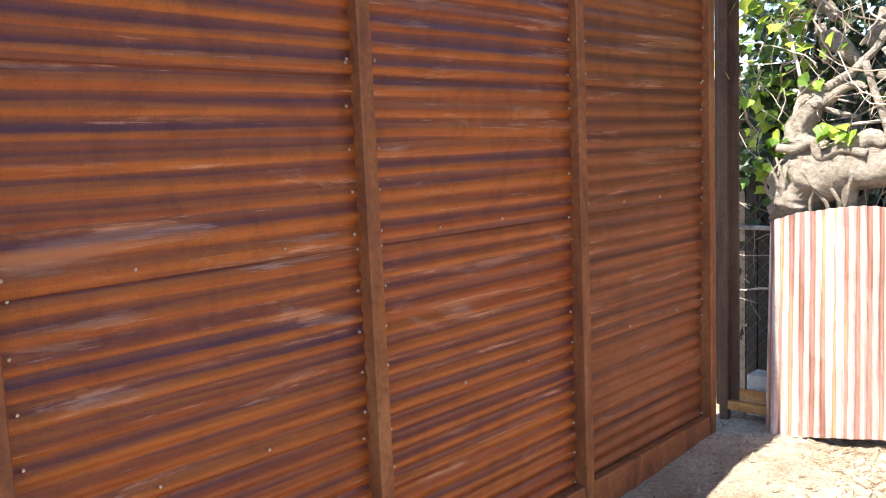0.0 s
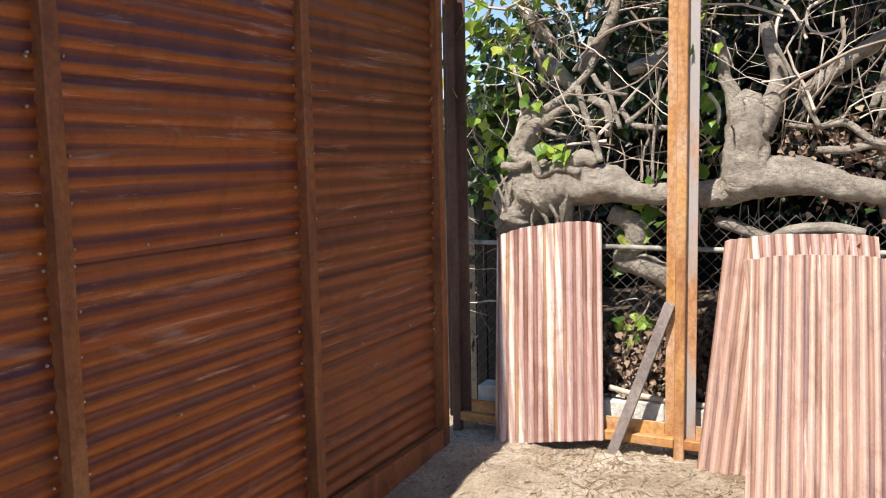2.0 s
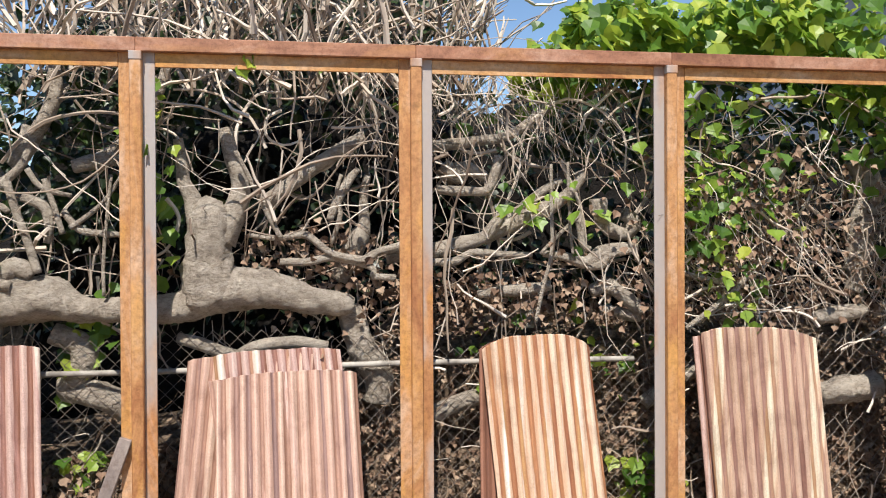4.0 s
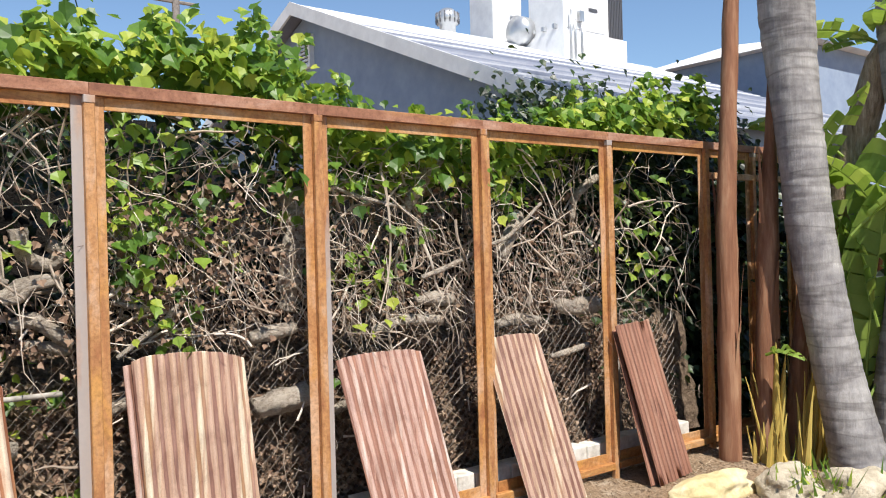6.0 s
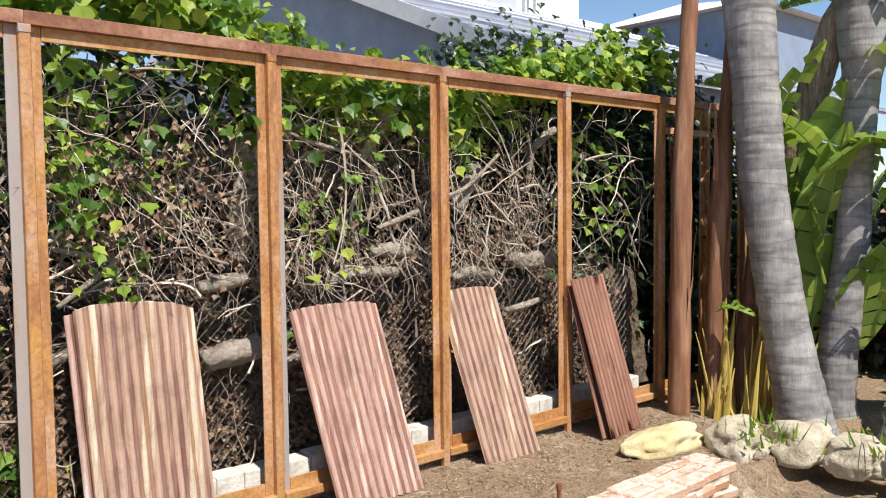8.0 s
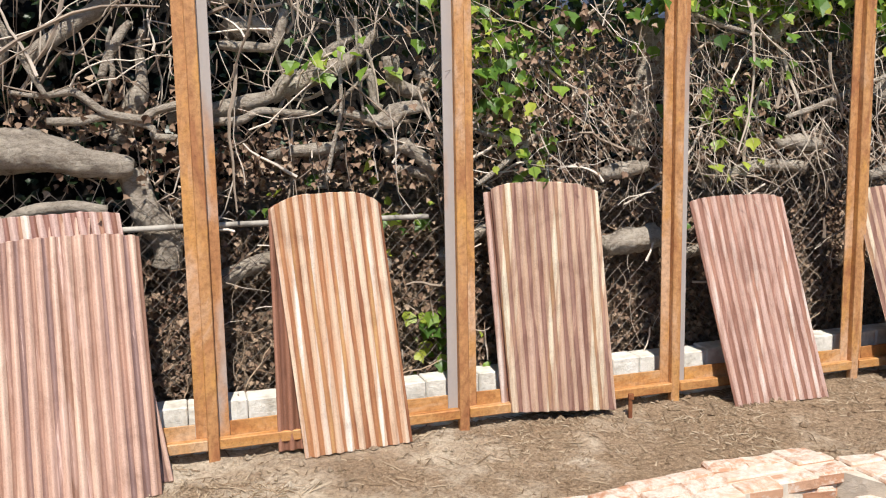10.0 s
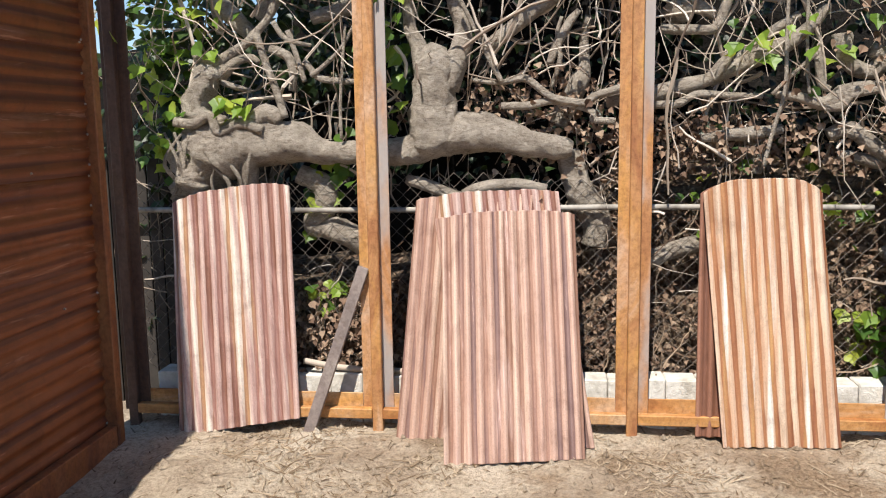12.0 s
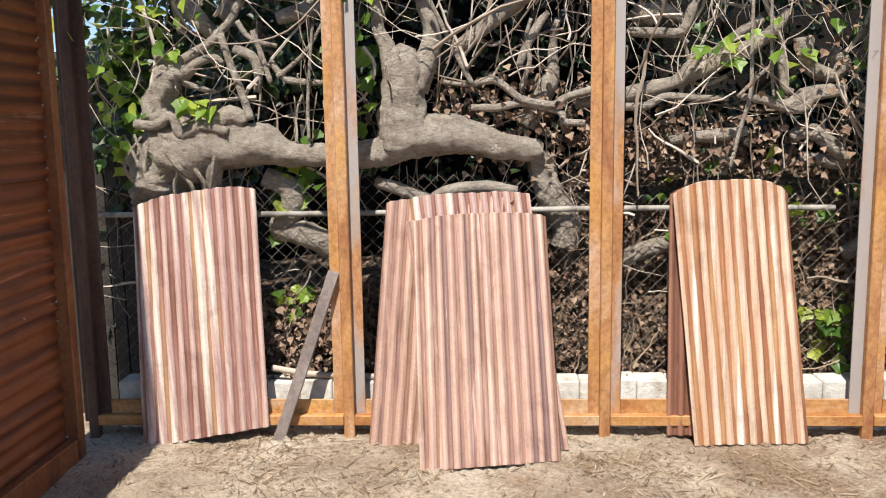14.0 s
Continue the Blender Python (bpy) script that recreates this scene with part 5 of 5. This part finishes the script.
def broad_leaf(bag, base, way, length, width, droop=0.08):
    mid = wander(base, way, length, 12, 0.03, droop)
    bag.tube(mid, np.linspace(0.016, 0.004, 12), 5, False)
    for s in (-1, 1):
        for i in range(2, 11):
            if rng.random() < 0.06:
                continue
            d = mid[i + 1] - mid[i]
            side = np.cross(d, (0.15, 0.1, 1))
            side /= np.linalg.norm(side) + 1e-6
            u0, u1 = (i - 2) / 9, (i - 1) / 9
            w0, w1 = width * math.sin(math.pi * (0.12 + 0.85 * u0)), width * math.sin(math.pi * (0.12 + 0.85 * u1))
            fold = np.array((0, 0, 0.18 * width + rng.normal(0, 0.02)))
            gap = d * 0.06
            bag.add([mid[i], mid[i + 1] - gap, mid[i + 1] - gap + side * s * w1 * 0.55 + fold, mid[i] + side * s * w0 * 0.55 + fold, mid[i + 1] - gap + side * s * w1 + d * 0.3, mid[i] + side * s * w0 + d * 0.3], [(0, 1, 2, 3), (3, 2, 4, 5)])


PALMS = [(11.02, -1.33, -0.08), (11.78, -1.28, -0.1), (11.36, -2.12, -0.14), (11.82, -0.45, -0.1)]
p1, top1 = palm_trunk(PALMS[0], [(0, -0.01, -0.1, 0.31), (0, 0.02, 0.12, 0.265), (0, 0.158, 0.73, 0.23), (0, 0.314, 1.55, 0.222), (0, 0.45, 2.39, 0.222), (0, 0.495, 2.96, 0.222), (0, 0.579, 3.82, 0.238), (0, 0.64, 4.69, 0.268), (0, 0.8, 7.5, 0.25), (0, 0.9, 10.5, 0.22)], "tall leaning palm with a smooth ringed grey trunk")
p2, top2 = palm_trunk(PALMS[1], [(0, 0, -0.1, 0.25), (0, 0.0, 0.23, 0.205), (0, -0.055, 0.91, 0.19), (0, -0.145, 1.58, 0.175), (0, -0.188, 2.46, 0.155), (0, -0.224, 3.3, 0.175), (0, -0.238, 3.62, 0.225), (0, -0.212, 4.0, 0.225), (0, -0.2, 4.67, 0.25), (0, -0.15, 7.0, 0.24), (0, 0, 10.0, 0.22)], "upright palm with a bulging pale grey trunk")
p3, top3 = palm_trunk(PALMS[2], [(0, 0, -0.1, 0.27), (0.06, -0.12, 0.35, 0.23), (0.18, -0.34, 0.85, 0.215), (0.3, -0.586, 1.42, 0.21), (0.5, -0.95, 2.6, 0.2), (0.8, -1.5, 5.5, 0.19), (1.1, -1.9, 13.5, 0.18)], "palm with a slanting grey trunk")
p4, top4 = palm_trunk(PALMS[3], [(0, 0, -0.1, 0.14), (0, -0.1, 1.2, 0.13), (0, -0.31, 2.38, 0.13), (0, -0.34, 2.5, 0.16), (0, -0.463, 3.0, 0.165), (0, -0.656, 3.58, 0.155), (0, -0.77, 3.97, 0.13), (0, -0.8, 4.15, 0.06)], "slender palm wrapped in torn brown fibre")
for o in p4.children:
    o.data.materials[0] = M_FIBRE
for palm, tp in ((p1, top1), (p2, top2), (p3, top3)):
    for i in range(11):
        a = i * 2.4
        b = Bag()
        frond(b, tp[-1], (math.cos(a), math.sin(a), 0.6), rng.uniform(1.8, 2.4), 26, 0.12)
        b.make("frond", M_FROND, palm)
for a in (2.4, 3.6, 1.2, 4.6, 5.3):
    b = Bag()
    broad_leaf(b, top4[-3], (math.cos(a), math.sin(a), 0.7), rng.uniform(0.7, 1.1), 0.2, 0.08)
    b.make("leaf", M_BANANA, p4)

brown = thing("banana_plant", (10.58, -0.26, -0.06), "tall broad-leaved plant with brown sheathed stems and yellow stalks", "plant")
for keys in ([(-0.10, -0.04, -0.1, 0.12), (-0.08, -0.04, 1.24, 0.105), (-0.066, -0.04, 2.38, 0.10), (0, -0.04, 3.25, 0.088), (0.118, -0.04, 4.7, 0.075), (0.2, -0.04, 6.5, 0.05)],
             [(0.32, -0.19, -0.1, 0.12), (0.357, -0.19, 1.22, 0.11), (0.444, -0.19, 2.38, 0.10), (0.524, -0.19, 3.26, 0.06), (0.68, -0.19, 4.76, 0.05), (0.8, -0.19, 6.4, 0.04)],
             [(0.58, -0.32, -0.1, 0.10), (0.66, -0.34, 0.8, 0.09), (0.75, -0.36, 1.5, 0.06), (0.85, -0.4, 2.6, 0.04)]):
    pts, rad = smooth_line(keys, 30)
    b = Bag()
    b.tube(pts, rad, 10, True, 0.15)
    b.make("stem", M_SHEATH, brown, smooth=True)
for a in (0.3, 1.5, 2.4, 3.3, 4.4, 5.2, 5.9):  # torn sheaths peeling from the two stems
    for cx, cy, z in ((-0.07, -0.04, rng.uniform(0.4, 2.6)), (0.40, -0.19, rng.uniform(0.4, 2.6))):
        b = Bag()
        o, side = np.array((cx + 0.11 * math.cos(a), cy + 0.11 * math.sin(a), z)), np.array((-math.sin(a), math.cos(a), 0)) * rng.uniform(0.02, 0.05)
        out, h = np.array((math.cos(a), math.sin(a), 0)) * rng.uniform(0.02, 0.08), rng.uniform(0.4, 0.9)
        q = [o + side * (1 - 0.7 * k / 4) * f + out * (k / 4) ** 2 + np.array((0, 0, h * k / 4)) for k in range(5) for f in (-1, 1)]
        b.add(q, [(2 * k, 2 * k + 1, 2 * k + 3, 2 * k + 2) for k in range(4)])
        b.make("sheath", M_SHEATH, brown, "torn brown leaf sheath")
for i in range(16):  # broad yellow leaf bases
    b = Bag()
    x, y, h, w = rng.uniform(0.28, 0.85), rng.uniform(-0.55, -0.22), rng.uniform(0.6, 1.25), rng.uniform(0.025, 0.05)
    pts = wander((x, y, -0.05), (rng.normal(0.05, 0.1), rng.normal(-0.02, 0.1), 1), h, 7, 0.03)
    b.tube(pts, w * np.array((1, 1, 0.95, 0.85, 0.7, 0.45, 0.1)), 6, False)
    b.make("stalk", M_STALK, brown, "dry yellow leaf stalk", True)
for i in range(60):
    b = Bag()
    x, y = rng.uniform(-0.1, 0.95), rng.uniform(-0.75, -0.1)
    h = rng.uniform(0.2, 0.55) if i % 3 else rng.uniform(0.6, 1.0)
    pts = wander((x, y, -0.05), (rng.normal(0, 0.1), rng.normal(0, 0.1), 1), h, 6, 0.04)
    b.tube(pts, np.linspace(rng.uniform(0.015, 0.045), 0.004, 6), 5, False)
    b.make("stalk", M_STALK, brown, "dry yellow leaf stalk")
for base, way, l, w in (((0.9, -0.6, 1.0), (0.2, -0.2, 1), 1.6, 0.28), ((1.2, -0.8, 1.2), (0.2, -0.3, 0.9), 1.5, 0.3), ((1.0, -0.9, 0.6), (0.5, -0.2, 0.9), 1.3, 0.25), ((0.8, -0.5, 1.8), (0.1, 0.0, 1), 1.4, 0.22), ((1.5, -1.4, 1.9), (0.1, -0.4, 1), 1.8, 0.36), ((1.6, -1.6, 1.2), (0.1, -0.8, 0.6), 1.5, 0.34), ((1.3, -1.5, 2.4), (0.0, -0.7, 0.7), 1.2, 0.3),
                        ((0.15, -0.3, 1.05), (-0.1, -0.5, 0.25), 0.5, 0.13), ((0.95, -0.62, 0.7), (0.02, -0.05, 1), 2.0, 0.34), ((1.1, -0.8, 0.5), (0.02, -0.1, 1), 2.4, 0.36), ((0.9, -0.55, 1.9), (0.0, 0.05, 1), 1.7, 0.3), ((1.25, -0.95, 1.6), (0, -0.1, 1), 1.7, 0.38), ((1.3, -1.1, 0.3), (0.0, -0.15, 1), 1.6, 0.3),
                        ((1.0, -0.7, 3.0), (-0.2, 0.4, 0.5), 1.0, 0.3), ((1.2, -1.0, 3.3), (0.0, -0.8, 0.5), 1.3, 0.36), ((1.1, -0.9, 2.6), (0.0, -0.9, 0.35), 1.2, 0.34), ((0.7, -0.9, 2.2), (0.3, -0.5, 0.8), 1.2, 0.26), ((1.1, -0.7, 0.2), (0.1, -0.1, 1), 1.6, 0.2), ((1.7, -1.9, 0.6), (0.2, -0.8, 0.5), 1.3, 0.3), ((0.6, -0.5, 2.6), (0.1, -0.3, 1), 1.2, 0.2), ((1.2, -1.3, 1.9), (0.1, -0.5, 0.9), 1.3, 0.34), ((1.1, -1.1, 2.2), (-0.2, 0.3, 0.9), 1.1, 0.3), ((1.3, -1.6, 2.6), (0.1, -0.7, 0.8), 1.2, 0.34), ((1.3, -1.7, 1.5), (0.0, -0.9, 0.4), 1.2, 0.34), ((1.0, -1.0, 1.3), (0.0, 0.2, 1), 1.2, 0.26), ((1.4, -2.0, 2.6), (0.2, -0.5, 1), 1.6, 0.42), ((1.2, -1.4, 0.9), (-0.1, -0.3, 1), 1.3, 0.26), ((1.5, -2.2, 1.4), (0.1, -0.9, 0.5), 1.2, 0.4)):
    b = Bag()
    broad_leaf(b, base, way, l, w)
    b.make("leaf", M_BANANA, brown)

# low green plants at the palms' feet
b = Bag()
for c, n, s in (((9.95, -1.4, 0.06), 120, 0.16), ((10.6, -2.7, 0.0), 260, 0.35), ((11.6, -3.2, 0.1), 300, 0.5), ((12.4, -2.6, 0.1), 200, 0.5)):
    for _ in range(n):
        p = np.array(c) + rng.normal(0, 1, 3) * np.array((s, s, 0.05))
        p[2] = max(p[2], ground_z(p[0], p[1]) + 0.01)
        tip = p + rng.normal(0, 0.05, 3) + np.array((0, 0, rng.uniform(0.05, 0.14)))
        w = np.array((rng.normal(0, 0.012), rng.normal(0, 0.012), 0))
        b.add([p - w, p + w, tip], [(0, 1, 2)])
tagged(b.make("low_grass", M_LEAF), "tufts of green grass and weeds by the rocks", "grass", kind="stuff")

# small wire border and a glass garden light
border = thing("wire_border", (9.9, -2.3, 0.0), "low looped wire garden border", "garden border")
for i in range(7):
    b = Bag()
    a = np.linspace(0, math.pi, 9)
    b.tube([(0.14 * i - 0.07 * math.cos(q), -0.14 * i, -0.1 + 0.28 * math.sin(q)) for q in a], [0.005] * 9, 4, False)
    b.make("loop", M_DARKMETAL, border)
lamp = thing("garden_light", (10.3, -2.42, -0.22), "small solar garden light with a clear globe", "garden light")
b = Bag()
b.tube([(0, 0, 0), (0, 0, 0.2)], [0.012, 0.012], 6)
b.make("stake", M_METAL, lamp)
bm = bmesh.new()
bmesh.ops.create_uvsphere(bm, u_segments=14, v_segments=8, radius=0.06, matrix=Matrix.Translation((0, 0, 0.25)))
part("globe", bm, M_METAL, lamp, smooth=True)

# dark shrub over the hedge, and shrubs past the palms with shade in their colour
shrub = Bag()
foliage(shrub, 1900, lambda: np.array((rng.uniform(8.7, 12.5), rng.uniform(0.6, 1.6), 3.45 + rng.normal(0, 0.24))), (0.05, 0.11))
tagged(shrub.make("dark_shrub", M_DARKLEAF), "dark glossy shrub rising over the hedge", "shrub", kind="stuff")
far = Bag()
foliage(far, 4200, lambda: np.array((14.4 + rng.normal(0, 0.5), rng.uniform(-7, 1.5), rng.uniform(-0.1, 2.3) + rng.normal(0, 0.25))), (0.1, 0.24))
foliage(far, 2600, lambda: np.array((rng.uniform(11.4, 14), rng.uniform(0.1, 1.4), rng.uniform(0.0, 3.3))), (0.08, 0.18))
tagged(far.make("far_shrubs", M_DARKLEAF), "shrubs closing the end of the yard, shade put into their colour", "shrub", kind="stuff")
endwall = mesh_ob("wall_end", [(14.9, -9, -0.4), (14.9, 2.5, -0.4), (14.9, 2.5, 1.9), (14.9, -9, 1.9), (15.1, -9, -0.4), (15.1, 2.5, -0.4), (15.1, 2.5, 1.9), (15.1, -9, 1.9)],
                  [(0, 1, 2, 3), (5, 4, 7, 6), (3, 2, 6, 7), (0, 3, 7, 4), (1, 5, 6, 2)], M_STEEL_DARK)
tagged(endwall, "dark fence at the end of the yard", "fence", kind="structure")

# ---- neighbour's house ----
APEX = np.array((11.4, 10.25, 7.21))
U, V = np.array((0.0, -1.0, 0)), np.array((1.0, 0.0, 0))
SLOPE = 0.405
house = thing("house", (0, 0, 0), "blue-grey stucco house with a shingled gable roof", "house")


def hp(u, v, z):
    return tuple(APEX + U * u + V * v + np.array((0, 0, z)))


def roof_z(u):
    return -SLOPE * abs(u)


WIDE, LONG, OVER = 8.1, 11.0, 0.35
wall_v = [hp(-5.6, OVER, -8), hp(7.8, OVER, -8), hp(7.8, OVER, roof_z(7.8) - 0.1), hp(0, OVER, -0.12), hp(-5.6, OVER, roof_z(5.6) - 0.1),
          hp(-5.6, LONG, -8), hp(7.8, LONG, -8), hp(7.8, LONG, roof_z(7.8) - 0.1), hp(0, LONG, -0.12), hp(-5.6, LONG, roof_z(5.6) - 0.1)]
mesh_ob("wall", wall_v, [(0, 1, 2, 3, 4), (9, 8, 7, 6, 5), (1, 6, 7, 2), (0, 4, 9, 5)], M_STUCCO, house)
for s, wide in ((1, WIDE), (-1, 5.9)):
    rv = []
    for u, v, dz in ((0, 0, 0), (wide, 0, 0), (wide, LONG + 0.3, 0), (0, LONG + 0.3, 0), (0, 0, -0.08), (wide, 0, -0.08), (wide, LONG + 0.3, -0.08), (0, LONG + 0.3, -0.08)):
        rv.append(hp(s * u, v, roof_z(u) + dz))
    roof = mesh_ob("roof", rv, [(0, 1, 2, 3), (4, 7, 6, 5), (0, 4, 5, 1), (1, 5, 6, 2), (2, 6, 7, 3)], M_SHINGLE, house)
    # courses of shingles, one lapped strip each
    n = 34
    for i in range(n if s > 0 else 0):
        u0, u1 = wide * i / n, wide * (i + 1) / n + 0.03
        sv = [hp(s * u, v, roof_z(u) + d) for u, d in ((u0, 0.012), (u1, 0.045), (u1, 0.006)) for v in (-0.02, LONG + 0.3)]
        # courses by the ridge go white, the sun's glare put into their colour
        in_glare = i < 9 or i in (10, 11, 14)
        mesh_ob("shingle_course", sv, [(0, 2, 3, 1), (2, 4, 5, 3)], M_ROOFGLARE if in_glare else M_SHINGLE, roof, "shingle course coloured white for sun glare" if in_glare else "")
    fv = []
    for u in (0, wide):
        fv += [hp(s * u, -0.06, roof_z(u) + 0.05), hp(s * u, -0.06, roof_z(u) - 0.22), hp(s * u, -0.01, roof_z(u) - 0.22), hp(s * u, -0.01, roof_z(u) + 0.05)]
    mesh_ob("fascia_board", fv, [(0, 1, 5, 4), (1, 2, 6, 5), (2, 3, 7, 6), (3, 0, 4, 7), (4, 5, 6, 7), (0, 3, 2, 1)], M_WHITE, house, "white painted board")
vent = mesh_ob("gable_vent", [hp(u, OVER - d, z) for d in (0.0, 0.05) for u, z in ((-0.25, -1.24), (0.2, -1.24), (0.2, -0.64), (-0.25, -0.64))], [(0, 1, 2, 3), (7, 6, 5, 4), (0, 4, 5, 1), (1, 5, 6, 2), (2, 6, 7, 3), (3, 7, 4, 0)], M_DARKMETAL, house)
for i in range(7):
    z = -1.21 + i * 0.078
    mesh_ob("slat", [hp(u, OVER - d, z + dz) for u in (-0.23, 0.18) for d, dz in ((0.05, 0.055), (0.10, 0.012), (0.10, 0.0), (0.05, 0.0))], [(0, 4, 5, 1), (1, 5, 6, 2), (2, 6, 7, 3), (0, 1, 2, 3), (7, 6, 5, 4)], M_WHITE, vent)
for u0, u1, z0, z1 in ((-0.29, 0.24, -0.66, -0.60), (-0.29, 0.24, -1.28, -1.22), (-0.29, -0.23, -1.22, -0.66), (0.18, 0.24, -1.22, -0.66)):
    mesh_ob("frame", [hp(u, OVER - d, z) for d in (0.0, 0.11) for u, z in ((u0, z0), (u1, z0), (u1, z1), (u0, z1))], [(0, 1, 2, 3), (7, 6, 5, 4), (0, 4, 5, 1), (1, 5, 6, 2), (2, 6, 7, 3), (3, 7, 4, 0)], M_WHITE, vent)


def house_box(name, u0, u1, v0, v1, z0, z1, mat, parent, label=""):
    vs = [hp(u, v, z) for z in (z0, z1) for u, v in ((u0, v0), (u1, v0), (u1, v1), (u0, v1))]
    return mesh_ob(name, vs, [(0, 1, 2, 3), (7, 6, 5, 4), (0, 4, 5, 1), (1, 5, 6, 2), (2, 6, 7, 3), (3, 7, 4, 0)], mat, parent, label)


def house_pipe(name, u, v, rings, mat, parent, label=""):
    b = Bag()
    b.tube([hp(u, v, z) for z, r in rings], [r for z, r in rings], 14)
    return b.make(name, mat, parent, label, True)


chimney = house_box("chimney", -0.87, 0.0, 5.5, 6.46, -0.8, 3.2, M_WHITE, house, "white plastered chimney")
turbine = house_pipe("roof_vent", 0.05, 4.03, [(-0.4, 0.19), (0.13, 0.19), (0.15, 0.24), (0.28, 0.29), (0.42, 0.25), (0.52, 0.12)], M_METAL, house, "round galvanised roof vent")
for i in range(14):
    q = 2 * math.pi * i / 14
    house_pipe("vane", 0.05 + 0.27 * math.cos(q), 4.03 + 0.27 * math.sin(q), [(0.16, 0.012), (0.28, 0.02), (0.42, 0.012)], M_DARKMETAL, turbine)
cooler = house_box("rooftop_cooler", 0.85, 1.97, 5.9, 7.97, -0.13, 2.0, M_WHITE, house, "white metal rooftop cooler")
house_box("base", 0.8, 2.03, 5.85, 8.05, -1.3, -0.132, M_WHITE, cooler)
for i in range(9):
    house_box("grille_bar", 1.97, 2.0, 7.46 + i * 0.058, 7.49 + i * 0.058, -0.1, 0.95, M_DARKMETAL, cooler)
house_box("access_panel", 1.97, 1.985, 6.0, 7.35, -0.05, 1.8, M_WHITE, cooler)
house_box("sign_plate", 1.986, 2.0, 6.75, 7.05, 0.42, 0.5, M_DARKMETAL, cooler)
house_box("junction_box", 1.986, 2.08, 6.35, 6.5, 0.12, 0.36, M_METAL, cooler)
for v0 in (6.05, 6.2, 6.42):
    house_pipe("conduit", 2.07, v0, [(-0.95, 0.022), (-0.2, 0.022), (0.14 + 0.2 * (v0 < 6.1), 0.022)], M_METAL, cooler)
for u0 in (1.0, 1.35, 1.7):
    house_box("pipe_bracket", u0, u0 + 0.08, 5.8, 5.9, -0.05, 0.05, M_METAL, cooler)
drum = Bag()
drum.tube([hp(0.72, v, 0.08) for v in (5.5, 5.58, 5.88)], [0.06, 0.36, 0.36], 18)
drum.make("fan_housing", M_METAL, cooler, "round grey fan housing", True)
wing_v = [hp(-3.4, 14, 0.45), hp(3.6, 14, 0.45), hp(3.6, 20, 0.45), hp(-3.4, 20, 0.45), hp(0.4, 15.0, 1.0), hp(0.9, 18.5, 1.0)]
mesh_ob("rear_roof", wing_v, [(0, 1, 4), (1, 2, 5, 4), (2, 3, 5), (3, 0, 4, 5), (0, 3, 2, 1)], M_WHITE, house, "pale low-pitched rear roof")
mesh_ob("rear_wall", [hp(u, v, z) for z in (-8, 0.44) for u, v in ((-3.0, 14.4), (3.2, 14.4), (3.2, 19.6), (-3.0, 19.6))], [(0, 1, 5, 4), (1, 2, 6, 5), (2, 3, 7, 6), (3, 0, 4, 7)], M_STUCCO, house)
pole = thing("utility_pole", (30, 66, -0.5), "distant weathered wooden utility pole", "utility pole")
b = Bag()
b.tube([(0, 0, 0), (0, 0, 28)], [0.45, 0.3], 8)
b.make("pole", M_WOODPOLE, pole)
b = Bag()
b.tube([(-2, 0, 24.6), (2, 0, 24.6)], [0.15, 0.15], 6)
b.make("crossarm", M_WOODPOLE, pole)
